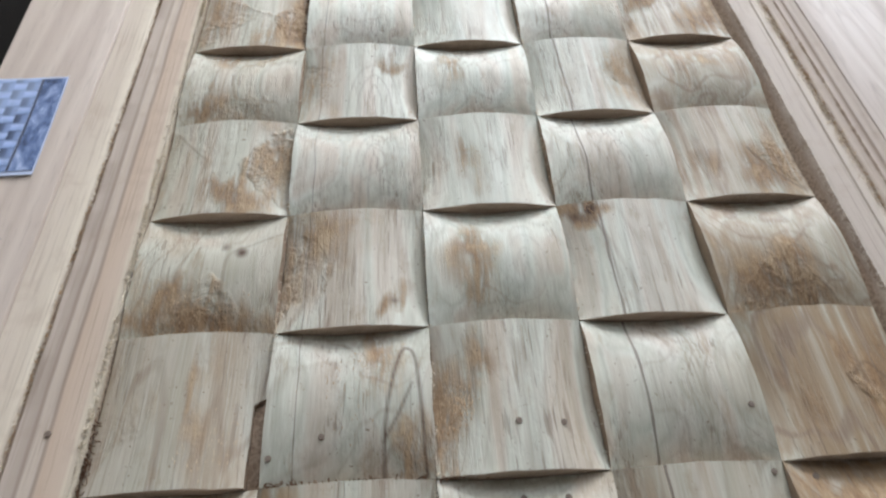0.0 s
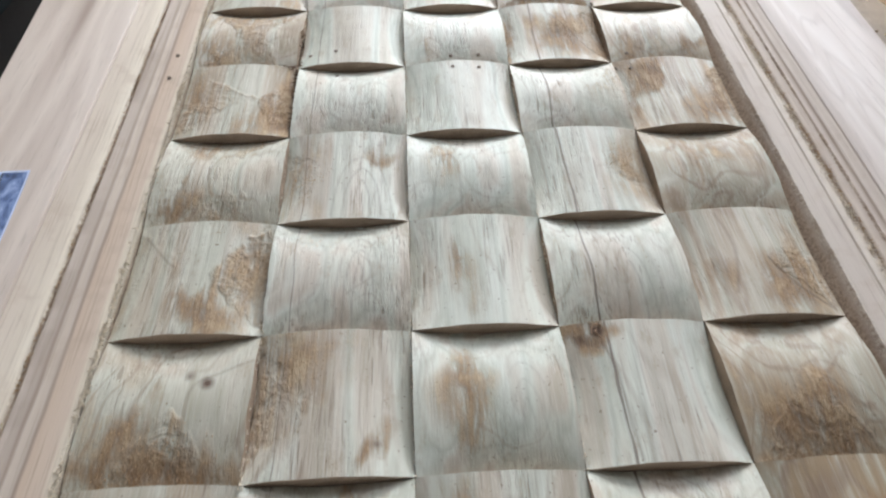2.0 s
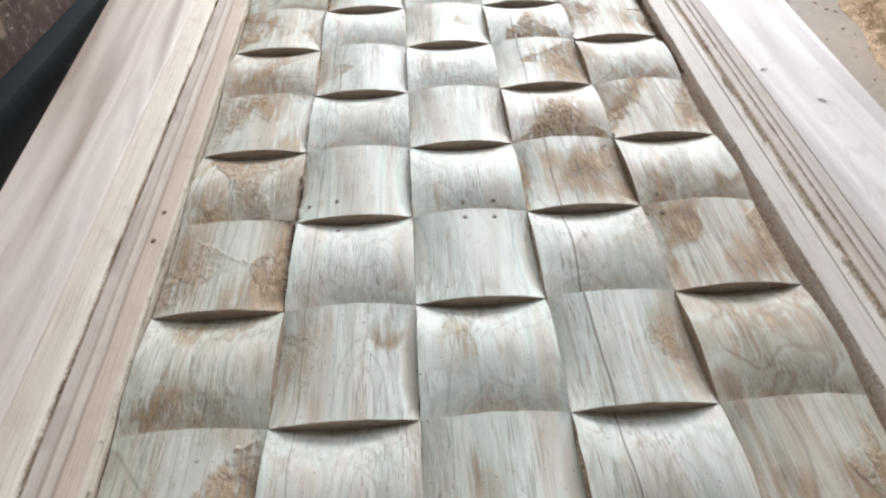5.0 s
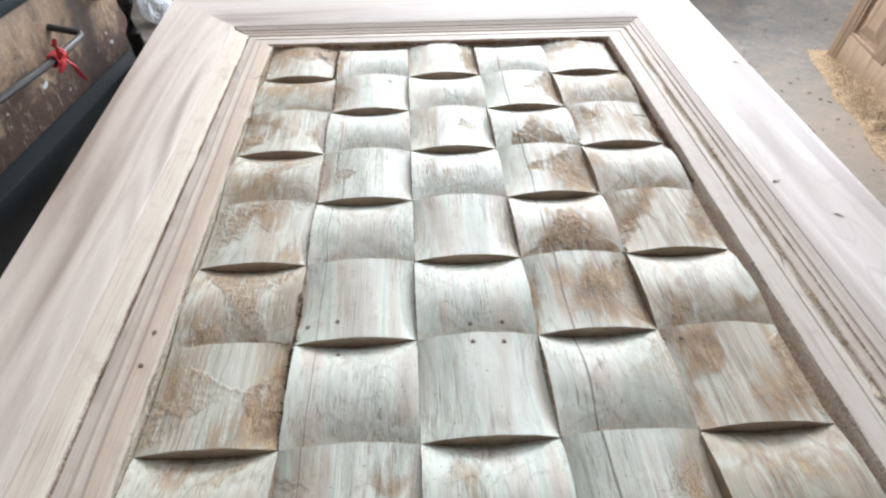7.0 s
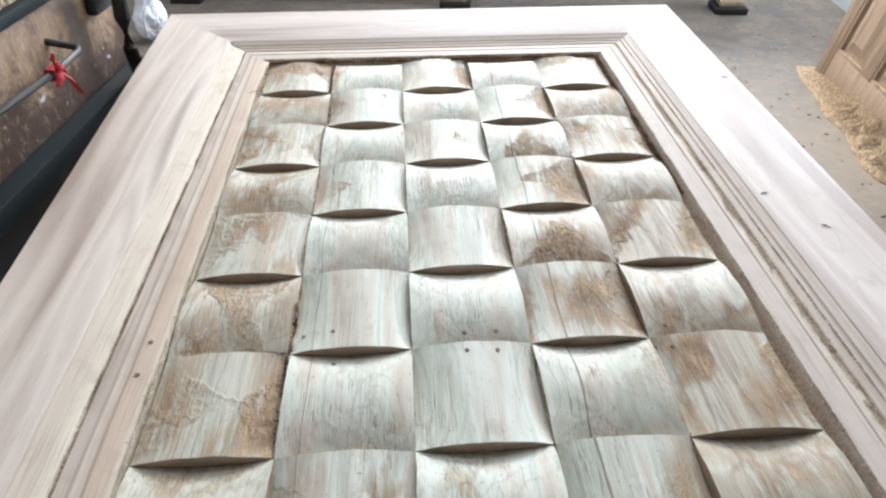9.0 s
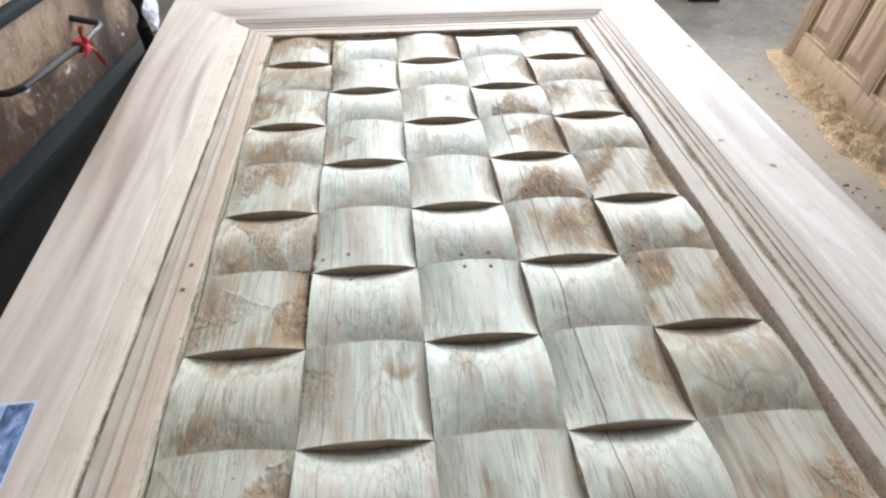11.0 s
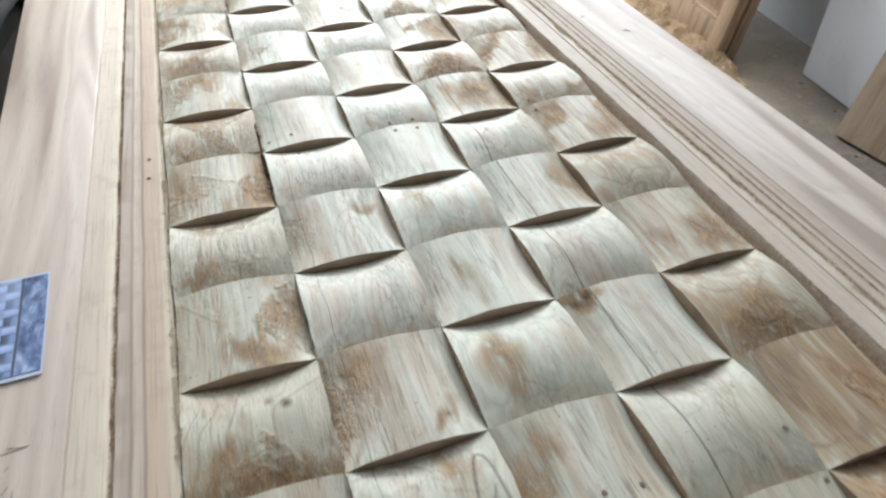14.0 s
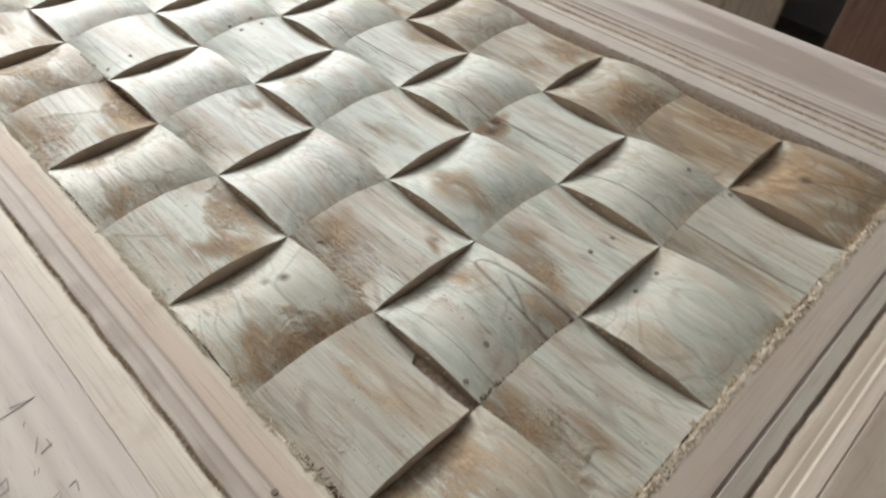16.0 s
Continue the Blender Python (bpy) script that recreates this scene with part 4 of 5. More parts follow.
def weave_tile(c, r):
    bm = bmesh.new()
    s_layer, k_layer = bm.verts.layers.float.new("stain"), bm.verts.layers.float.new("knot")
    w_layer, t_layer = bm.verts.layers.float.new("wash"), bm.verts.layers.float.new("torn")
    warm = WASH_COLUMN[c] * (0.75 + 0.5 * noise.noise((c * 7.3, r * 5.7, 9.0))) + WASH.get((c, r), 0.0)
    west, north = PX0 + (c - 1) * TP, PY1 - r * TP
    trim = TRIMS.get((c, r), (0.0, 0.0))
    grid = []
    inset = 0.0002
    for j in range(N + 1):
        line = []
        for i in range(N + 1):
            u, v = i / N, j / N
            cut = trim[0] + (trim[1] - trim[0]) * min(1.0, max(0.0, (v - 0.42) / 0.06))
            if u > 0.8:
                u = 0.8 + (u - 0.8) * (0.2 - cut) / 0.2
            ragged = noise.noise((c * 5.1 + v * 6, r * 4.3 + u * 6, 1.0)) * 0.0009 if i in (0, N) or j in (0, N) else 0.0
            x = west + inset + (TP - 2 * inset) * u + ragged
            y = north - inset - (TP - 2 * inset) * v + ragged
            z = tile_height(c, r, u - 0.5, v - 0.5) + 0.0003 * noise.noise((x * 45, y * 45, 3.0))
            torn = wedge_amount(c, r, u, v, x, y)
            z += torn * 0.0010 * noise.noise((x * 260, y * 170, 7.0))
            vert = bm.verts.new((x, y, z))
            amount = 0.0
            for su, sv, ru, rv, s, turn in STAINS.get((c, r), ()):
                wx, wy = noise.noise((x * 26, y * 11, su * 9)), noise.noise((x * 60, y * 26, sv * 9 + 5))
                du, dv = u - su + 0.16 * wx + 0.07 * wy, v - sv + 0.22 * wy - 0.14 * wx
                du, dv = du * math.cos(turn) - dv * math.sin(turn), du * math.sin(turn) + dv * math.cos(turn)
                amount = max(amount, s * max(0.0, 1.15 - 0.8 * math.hypot(du / ru, dv / rv)))
            vert[s_layer] = min(max(amount * (0.88 if c in (2, 3) else 1.0), 0.95 * torn), 1.05)
            vert[w_layer], vert[t_layer] = warm, torn
            vert[k_layer] = min(1.0, sum(s * max(0.0, 1.2 - math.hypot(u - ku, (v - kv)) / size) for ku, kv, size, s in KNOTS.get((c, r), ())) + stroke_amount(c, r, u, v))
            line.append(vert)
        grid.append(line)
    for j in range(N):
        for i in range(N):
            bm.faces.new((grid[j][i], grid[j + 1][i], grid[j + 1][i + 1], grid[j][i + 1]))
    rim = grid[0] + [row[-1] for row in grid[1:]] + grid[-1][-2::-1] + [row[0] for row in grid[-2:0:-1]]
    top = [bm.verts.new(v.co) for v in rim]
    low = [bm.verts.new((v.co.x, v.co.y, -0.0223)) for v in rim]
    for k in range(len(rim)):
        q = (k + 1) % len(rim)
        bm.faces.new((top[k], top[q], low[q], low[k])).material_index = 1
    return bm


for r in range(ROWS_N):
    for c in range(1, COLS + 1):
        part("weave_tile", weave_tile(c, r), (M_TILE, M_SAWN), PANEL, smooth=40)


def pin(x, y, z, radius=0.0025):
    ob = part("dowel_pin", lathe([(radius, -0.004), (radius, 0.0), (radius * 0.85, 0.0003)], 12), M_PIN, PANEL, at=pose(x, y, z + 0.0004))
    return ob


for c, r, u, v in ((2, 5, 0.09, 0.80), (2, 5, 0.34, 0.80), (3, 5, 0.45, 0.84), (3, 5, 0.72, 0.84), (3, 6, 0.45, 0.10), (3, 6, 0.70, 0.10), (2, 6, 0.36, 0.13), (5, 5, 0.18, 0.86), (5, 6, 0.16, 0.12)):
    pin(PX0 + (c - 1 + u) * TP, PY1 - (r + v) * TP, tile_height(c, r, u - 0.5, v - 0.5))
for c, r, u, v in ((2, 10, 0.04, 0.84), (2, 10, 0.34, 0.73), (3, 10, 0.50, 0.70), (3, 10, 0.77, 0.71), (4, 10, 0.91, 0.67), (3, 11, 0.48, 0.13), (3, 11, 0.73, 0.14), (4, 11, 0.93, 0.06), (5, 11, 0.16, 0.10)):
    pin(PX0 + (c - 1 + u) * TP, PY1 - (r + v) * TP, tile_height(c, r, u - 0.5, v - 0.5))
for x, y in ((-0.332, 0.724), (-0.331, 0.768), (-0.341, 0.170)):
    pin(x, y, 0.0088)


def splinters(name, label, material, strips, seed):
    """Torn fibres and shavings lying along lines: (x0, y0, x1, y1, z, spread, count, length)."""
    rnd = random.Random(seed)
    verts, faces = [], []
    for x0, y0, x1, y1, z, spread, count, length in strips:
        clumps = [rnd.random() for _ in range(22)]
        for _ in range(count):
            f = rnd.random()
            if rnd.random() < 0.55:
                f = min(1.0, max(0.0, rnd.choice(clumps) + rnd.gauss(0, 0.008)))
            px, py = x0 + f * (x1 - x0) + rnd.gauss(0, spread), y0 + f * (y1 - y0) + rnd.gauss(0, spread)
            a, ln, w = rnd.uniform(0, 2 * math.pi), length * rnd.uniform(0.4, 1.5), rnd.uniform(0.0002, 0.0006)
            dx, dy = math.cos(a), math.sin(a)
            curl = rnd.uniform(-0.5, 0.5)
            start = len(verts)
            for k in range(3):
                g = (k - 1) * 0.5
                cx, cy = px + dx * ln * g - dy * curl * ln * g * g * 2, py + dy * ln * g + dx * curl * ln * g * g * 2
                cz = z + rnd.uniform(0.0002, 0.0022) + 0.25 * ln * g * g
                verts += [(cx - dy * w, cy + dx * w, cz), (cx + dy * w, cy - dx * w, cz), (cx, cy, cz + w * 1.3)]
            for k in range(2):
                p, q = start + 3 * k, start + 3 * k + 3
                faces += [(p, p + 1, q + 1, q), (p + 1, p + 2, q + 2, q + 1), (p + 2, p, q, q + 2)]
    me = bpy.data.meshes.new(name)
    me.from_pydata(verts, [], faces)
    me.materials.append(material)
    ob = new(name, me)
    ob.parent = DOOR
    return tagged(ob, label, "", kind="stuff")


splinters("torn_fibre", "brown torn wood fibre along the mouldings", M_FIBRE, (
    (-0.3668, -0.03, -0.3668, 1.54, 0.0066, 0.0012, 620, 0.0026), (0.3660, -0.03, 0.3660, 1.54, 0.0072, 0.0024, 260, 0.0045),
    (0.3180, 0.0, 0.3180, 1.5, -0.011, 0.0025, 900, 0.008), (-0.3, 1.511, 0.31, 1.511, 0.0060, 0.0035, 500, 0.006), (-0.31, 1.2, -0.312, 1.5, 0.004, 0.003, 160, 0.006), (-0.3, 1.506, 0.31, 1.506, -0.008, 0.003, 420, 0.012), (-0.31, -0.002, 0.31, -0.002, 0.004, 0.0022, 1500, 0.0042)), 3)
splinters("pale_fibre", "pale ragged wood fibre along the panel edges", M_FIBRE_CREAM, (
    (-0.3138, 0.0, -0.3138, 1.5, 0.0070, 0.0013, 1500, 0.0030), (0.3625, -0.03, 0.3625, 1.54, 0.0086, 0.0022, 1100, 0.0030), (-0.31, -0.0045, 0.31, -0.0045, 0.0062, 0.0022, 2600, 0.0040)) + tuple((x, 0.02, x, 1.48, 0.0, 0.0008, 300, 0.003) for x in (-0.1875, -0.0625, 0.0625)), 5)
# Dirt round the panel; the last strips stand for the darkness in open cracks.
splinters("dark_dirt", "dark brown dirt in the gap round the panel, and dark strips for open cracks", M_DARK_BROWN, (
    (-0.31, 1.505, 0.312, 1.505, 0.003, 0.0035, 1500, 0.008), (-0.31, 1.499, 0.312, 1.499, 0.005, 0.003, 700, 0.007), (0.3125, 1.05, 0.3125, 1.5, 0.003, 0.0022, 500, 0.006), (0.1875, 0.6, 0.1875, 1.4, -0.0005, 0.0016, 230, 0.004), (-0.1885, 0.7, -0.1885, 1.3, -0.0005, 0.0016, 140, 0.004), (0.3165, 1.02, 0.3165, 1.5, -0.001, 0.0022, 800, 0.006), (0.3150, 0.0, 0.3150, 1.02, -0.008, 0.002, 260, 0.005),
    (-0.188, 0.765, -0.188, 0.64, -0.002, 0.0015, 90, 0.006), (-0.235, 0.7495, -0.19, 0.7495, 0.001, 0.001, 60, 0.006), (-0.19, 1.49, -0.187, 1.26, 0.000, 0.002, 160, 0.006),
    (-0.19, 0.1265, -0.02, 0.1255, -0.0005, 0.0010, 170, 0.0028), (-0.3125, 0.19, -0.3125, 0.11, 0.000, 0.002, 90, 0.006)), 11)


def crumbs(name, label, material, spots, seed):
    """Grains of sawdust on the tiles: (column, row, u, v, spread, count)."""
    rnd = random.Random(seed)
    verts, faces = [], []
    for c, r, u0, v0, spread, count in spots:
        for _ in range(count):
            u, v = rnd.gauss(u0, 0.55 * spread), rnd.gauss(v0, 0.7 * spread)
            if not (0.03 < u < 0.97 and 0.03 < v < 0.97):
                continue
            x, y, z = PX0 + (c - 1 + u) * TP, PY1 - (r + v) * TP, tile_height(c, r, u - 0.5, v - 0.5)
            g, a = rnd.uniform(0.0002, 0.0008), rnd.uniform(0, 6.28)
            long = rnd.uniform(0.8, 4.5)
            s = len(verts)
            for k in range(3):
                verts.append((x + g * math.cos(a + 2.1 * k), y + long * g * math.sin(a + 2.1 * k), z - 0.0002))
            verts.append((x, y, z + g * 0.6))
            faces += [(s, s + 1, s + 3), (s + 1, s + 2, s + 3), (s + 2, s, s + 3)]
    me = bpy.data.meshes.new(name)
    me.from_pydata(verts, [], faces)
    me.materials.append(material)
    ob = new(name, me)
    ob.parent = DOOR
    return tagged(ob, label, "", kind="stuff")


crumbs("sawdust_crumbs", "fine tan sawdust grains clinging to the carved tiles", M_FIBRE, (
    (1, 9, 0.3, 0.82, 0.18, 260), (1, 9, 0.6, 0.9, 0.2, 160), (3, 10, 0.12, 0.62, 0.10, 220), (1, 8, 0.82, 0.5, 0.12, 220), (4, 5, 0.65, 0.5, 0.2, 220), (4, 3, 0.75, 0.65, 0.15, 140), (2, 10, 0.5, 0.4, 0.25, 140),
    (2, 11, 0.2, 0.4, 0.14, 200), (5, 8, 0.75, 0.7, 0.15, 120), (1, 6, 0.85, 0.6, 0.12, 160), (2, 7, 0.2, 0.5, 0.15, 100), (1, 4, 0.5, 0.3, 0.2, 120), (4, 7, 0.8, 0.4, 0.15, 120), (2, 9, 0.3, 0.25, 0.15, 120)), 13)
crumbs("pale_crumbs", "pale sawdust grains clinging to the carved tiles", M_FIBRE_PALE, (
    (3, 10, 0.14, 0.55, 0.09, 420), (2, 11, 0.2, 0.4, 0.12, 350), (4, 3, 0.8, 0.6, 0.12, 160), (4, 5, 0.7, 0.5, 0.15, 160), (4, 7, 0.82, 0.45, 0.14, 260), (1, 8, 0.85, 0.55, 0.12, 160), (2, 8, 0.3, 0.3, 0.15, 100), (1, 10, 0.7, 0.75, 0.18, 120), (1, 11, 0.5, 0.2, 0.2, 120), (1, 9, 0.5, 0.85, 0.25, 90), (5, 6, 0.8, 0.5, 0.14, 120)), 17)


for x, y, turn, size in ((0.312, 1.335, 20, 0.020), (0.309, 1.17, -15, 0.022), (-0.306, 1.372, 60, 0.014), (0.318, 0.94, 10, 0.016), (-0.19, 1.49, 40, 0.012), (0.096, 0.371, 75, 0.010), (0.091, 0.366, 130, 0.007)):
    arc = [(size * math.cos(a * 0.5) - size, size * 0.8 * math.sin(a * 0.5), 0.006 + 0.005 * math.sin(a * 0.5)) for a in range(-3, 5)]
    part("curled_splinter", tube(arc, 0.0006, 5), M_CORE, PANEL, at=pose(x, y, 0.0, 0, 0, turn))


for x, y, turn, size in ((0.414, 0.988, 15, 0.011), (0.4585, 0.910, -35, 0.013), (0.508, 1.358, -30, 0.010)):
    bm = tube([(-size * 0.5, 0, 0.0008), (-size * 0.15, size * 0.08, 0.0014), (size * 0.2, size * 0.02, 0.0012), (size * 0.5, -size * 0.14, 0.0020)], [0.0005, 0.0014, 0.0012, 0.0004], 6, flat=0.4)
    single("wood_chip", bm, M_DARK_BROWN, "small dark wood chip lying on the pale stile", "wood chip", pose(x, y, DOOR_Z + 0.0179, 0, 0, turn), group="wood chips on the stile")


def trestle(y):
    t = thing("trestle", pose(0, y, 0), "plain timber trestle under the carved door", "trestle", "trestles under the door")
    top = DOOR_Z - 0.034
    part("beam", box(-0.44, -0.035, top - 0.09, 0.44, 0.035, top, 0.004), M_TRESTLE, t)
    for x in (-0.36, 0.36):
        for s in (-1, 1):
            bm = box(-0.02, -0.03, 0.0, 0.02, 0.03, top - 0.05, 0.003)
            for v in bm.verts:
                v.co.y += s * (0.05 + 0.20 * (1 - v.co.z / top))
            part("leg", bm, M_TRESTLE, t, at=pose(x, 0, 0))


trestle(0.15)
trestle(1.35)

# ---- the print on the stile ----
SHEET = thing("photo_print", pose(-0.4235, 0.421, DOOR_Z + 0.0185, 0, 0, 2.0), "grey-blue printed photo of a woven door panel, lying on the stile", "photo print")


def sheet_bm(x0, y0, x1, y1, lift, thick=0.0004):
    bm = bmesh.new()
    cols, tops = 14, []
    for z in (lift, lift + thick):
        tops.append([[bm.verts.new((x0 + (x1 - x0) * i / cols, y0 + (y1 - y0) * j / cols, z + 0.004 * max(0.0, (-(x0 + (x1 - x0) * i / cols)) / 0.105) ** 3 + 0.0012 * ((j / cols) - 0.5) ** 2 * 4)) for i in range(cols + 1)] for j in range(cols + 1)])
    lo, hi = tops
    for j in range(cols):
        for i in range(cols):
            bm.faces.new((hi[j][i], hi[j][i + 1], hi[j + 1][i + 1], hi[j + 1][i]))
            bm.faces.new((lo[j][i], lo[j + 1][i], lo[j + 1][i + 1], lo[j][i + 1]))
    for a, b in (((0, i), (0, i + 1)) for i in range(cols)):
        bm.faces.new((lo[a[0]][a[1]], lo[b[0]][b[1]], hi[b[0]][b[1]], hi[a[0]][a[1]]))
    for i in range(cols):
        bm.faces.new((lo[cols][i + 1], lo[cols][i], hi[cols][i], hi[cols][i + 1]))
        bm.faces.new((lo[i + 1][0], lo[i][0], hi[i][0], hi[i + 1][0]))
        bm.faces.new((lo[i][cols], lo[i + 1][cols], hi[i + 1][cols], hi[i][cols]))
    return bm


part("paper", sheet_bm(-0.105, 0.0, 0.0, 0.142, 0.0), M_PAPER, SHEET)
part("picture", sheet_bm(-0.104, 0.005, -0.026, 0.139, 0.0007, 0.0002), M_PRINT, SHEET, "woven pattern in grey-blue ink")
part("picture_border", sheet_bm(-0.0255, 0.005, -0.0232, 0.139, 0.0007, 0.0002), M_INK, SHEET)
part("picture_strip", sheet_bm(-0.0230, 0.005, -0.0012, 0.139, 0.0007, 0.0002), strip_material(), SHEET, "dark blue mottled strip")

# pencilled notes that cannot be read
NOTES = thing("pencil_notes", pose(-0.44, 0.31, DOOR_Z + 0.0182), "faint pencil notes on the stile, not readable", "pencil marks")
for x, y, ln, turn in ((-0.010, 0.0335, 0.038, 3), (0.004, 0.0365, 0.016, -14), (0.010, 0.0352, 0.007, 12), (-0.001, 0.018, 0.004, 60), (-0.001, -0.004, 0.012, 62), (0.003, -0.011, 0.009, 20), (0.006, -0.008, 0.008, 95), (-0.010, -0.024, 0.004, 60), (-0.0075, -0.024, 0.004, 60), (-0.028, -0.016, 0.008, 20), (-0.026, -0.021, 0.009, 75), (-0.030, -0.024, 0.007, 15), (-0.021, -0.052, 0.018, 82), (-0.025, -0.056, 0.010, 55), (-0.006, -0.049, 0.006, 15), (-0.005, -0.053, 0.006, 60), (0.005, -0.048, 0.006, 20), (0.007, -0.052, 0.007, 75)):
    part("pencil_bar", box(-ln / 2, -0.0003, 0, ln / 2, 0.0003, 0.0002, 0), M_PENCIL, NOTES, at=pose(x, y, 0, 0, 0, turn))

# ---- the old machine beside the door ----
MACH = thing("wooden_machine_box", pose(-0.64, 1.40, 0.0, 0, 0, -6), "worn brown plywood machine box on a dark steel stand", "machine")
part("side_panel", box(-0.03, -1.25, 0.69, 0.0, 0.245, 0.875, 0.003), M_PLY, MACH, "scratched brown plywood side")
part("ledge", box(-0.45, -1.3, 0.655, 0.036, 0.20, 0.6895, 0.003), M_STEEL, MACH, "dark blue-grey steel ledge")
part("top_angle", box(-0.05, -1.3, 0.8755, 0.008, 0.06, 0.895, 0.003), M_STEEL, MACH, "dark steel angle")
part("upper_panel", box(-0.05, -1.28, 0.8955, -0.006, 0.27, 1.2, 0.003), M_CRUST, MACH, "worn upper plywood board")
part("rear_box", box(-0.45, -1.25, 0.69, -0.0305, 0.19, 0.875, 0.003), M_PLY, MACH)
# Stand is unseen; its black paints the dark void below the ledge.
part("skirt", box(-0.42, -1.28, 0.03, 0.012, 0.17, 0.655, 0.003), M_BLACK, MACH, "unseen stand, black for the dark void under the ledge")
for y in (-1.2, 0.1):
    for x in (-0.38, -0.03):
        part("foot", box(x - 0.04, y - 0.04, 0.0, x + 0.04, y + 0.04, 0.03, 0.003), M_STEEL, MACH)
part("end_bracket", box(-0.06, 0.202, 0.56, 0.02, 0.29, 0.675, 0.004), M_BLACK, MACH, "black iron bracket")
HANDLE = part("handle", tube([(-0.002, -0.30, 0.805), (0.03, -0.30, 0.808), (0.044, -0.285, 0.810), (0.050, -0.17, 0.808), (0.052, -0.10, 0.806), (0.048, -0.02, 0.806), (0.040, -0.008, 0.808), (-0.002, -0.022, 0.822)], 0.0058, 10), M_BAR, MACH, "bent worn iron bar handle")
part("bearing", lathe([(0.022, 0.0), (0.027, 0.002), (0.027, 0.010), (0.024, 0.012), (0.024, 0.024), (0.026, 0.026), (0.026, 0.032), (0.020, 0.036), (0.012, 0.036), (0.011, 0.050)], 20), M_BLACK, MACH, "black round bearing housing", at=pose(0.001, 0.160, 0.862, 0, 90, 0))
part("bearing_block", box(0.0005, 0.120, 0.815, 0.020, 0.195, 0.846, 0.005), M_BLACK, MACH, "oily black cast block")
part("bearing_nut", lathe([(0.013, 0.0), (0.013, 0.010), (0.010, 0.013)], 6), M_BAR, MACH, "worn iron nut", at=pose(0.040, 0.188, 0.886, 0, 90, 0))
part("lever", tube([(0.046, 0.158, 0.880), (0.052, 0.150, 0.845), (0.054, 0.138, 0.805), (0.052, 0.138, 0.75), (0.046, 0.165, 0.66)], [0.010, 0.013, 0.015, 0.013, 0.013], 8, flat=0.45), M_BLACK, MACH, "black flat iron lever")
part("cable", tube([(0.0, 0.03, 1.18), (0.03, 0.045, 1.04), (0.045, 0.07, 0.95), (0.045, 0.095, 0.89)], 0.0045, 8), M_BLACK, MACH)
part("cable", tube([(0.0, 0.12, 1.18), (0.04, 0.125, 1.05), (0.05, 0.14, 0.96), (0.045, 0.11, 0.90)], 0.004, 8), M_BLACK, MACH)

RIBBON = thing("red_rag", MACH.matrix_world @ pose(0.051, -0.105, 0.806), "red cloth strip knotted round the iron handle", "rag")
bm = bmesh.new()
for k in range(5):
    a = k * 1.2
    tube([(0.010 * math.cos(t + a), -0.012 + 0.006 * k + 0.002 * math.sin(3 * t), 0.010 * math.sin(t + a)) for t in (0, 1, 2, 3, 4, 5, 6, 6.6)], 0.0028, 6, bm, 0.7)
part("knot", bm, M_CLOTH, RIBBON)
for tail in ([(0.010, 0, 0), (0.016, 0.006, -0.012), (0.018, 0.012, -0.026), (0.016, 0.020, -0.038), (0.018, 0.026, -0.048)], [(0.010, -0.002, 0.004), (0.014, -0.012, 0.014), (0.012, -0.014, 0.026), (0.014, -0.010, 0.034)], [(0.010, -0.006, 0), (0.017, -0.016, -0.004), (0.014, -0.026, -0.012)]):
    part("tail", tube(tail, [0.004, 0.005, 0.0045, 0.005, 0.003][:len(tail)], 6, flat=0.4), M_CLOTH, RIBBON)

# ---- far end: long bench, bag ----
BENCH = thing("long_bench", ROOM @ pose(-0.24, 4.04, 0), "long pale timber workbench on square legs with dark foot plates", "workbench")
part("top", box(-1.75, -0.06, 0.70, 1.7, 0.66, 0.75, 0.004), M_BENCH, BENCH)
part("front_rail", box(-1.64, -0.015, 0.125, 1.6, 0.02, 0.25, 0.004), M_BENCH, BENCH, "pale front rail")
M_LEG = teak("bench_leg", "z", (0.46, 0.38, 0.28), (0.38, 0.30, 0.22), (0.24, 0.18, 0.13), 0.6)
for x in (-1.52, -0.01, 1.48):
    for y in (0.0, 0.58):
        leg = part("leg", box(-0.05, -0.05, 0.035, 0.05, 0.05, 0.70, 0.005), M_LEG, BENCH, at=pose(x, y + 0.02, 0))
        part("foot_plate", box(-0.085, -0.085, 0.0, 0.085, 0.085, 0.035, 0.004), M_BLACK, leg)
        part("foot_block", box(-0.065, -0.065, 0.0355, 0.065, 0.065, 0.07, 0.008), M_LEG, leg)


def bag():
    bm = bmesh.new()
    bmesh.ops.create_icosphere(bm, subdivisions=5, radius=1.0)
    for v in bm.verts:
        p = v.co.copy()
        fold = abs(noise.noise(p * 1.7 + Vector((3, 0, 0)))) * 0.34 + abs(noise.noise(p * 3.9)) * 0.22 + abs(noise.noise(p * 8.5 + Vector((0, 5, 0)))) * 0.08
        waist = 1.0 - 0.30 * math.exp(-((p.z - 0.30) / 0.22) ** 2)
        wide = (1.05 - 0.20 * p.z) * waist * (1 - fold)
        v.co = Vector((p.x * 0.082 * wide + 0.02 * p.z * p.z, p.y * 0.085 * wide * (1 - 0.3 * fold), max(0.0, 0.150 + p.z * 0.160 * (1 - 0.4 * fold) + 0.022 * noise.noise(p * 2.6))))
    return bm


single("plastic_bag", bag(), M_BAG, "crumpled white plastic bag standing on the floor", "plastic bag", pose(-1.275, 3.60, 0.0, 0, 0, 20), smooth=22)

# ---- doors and boards leaning on the east wall ----


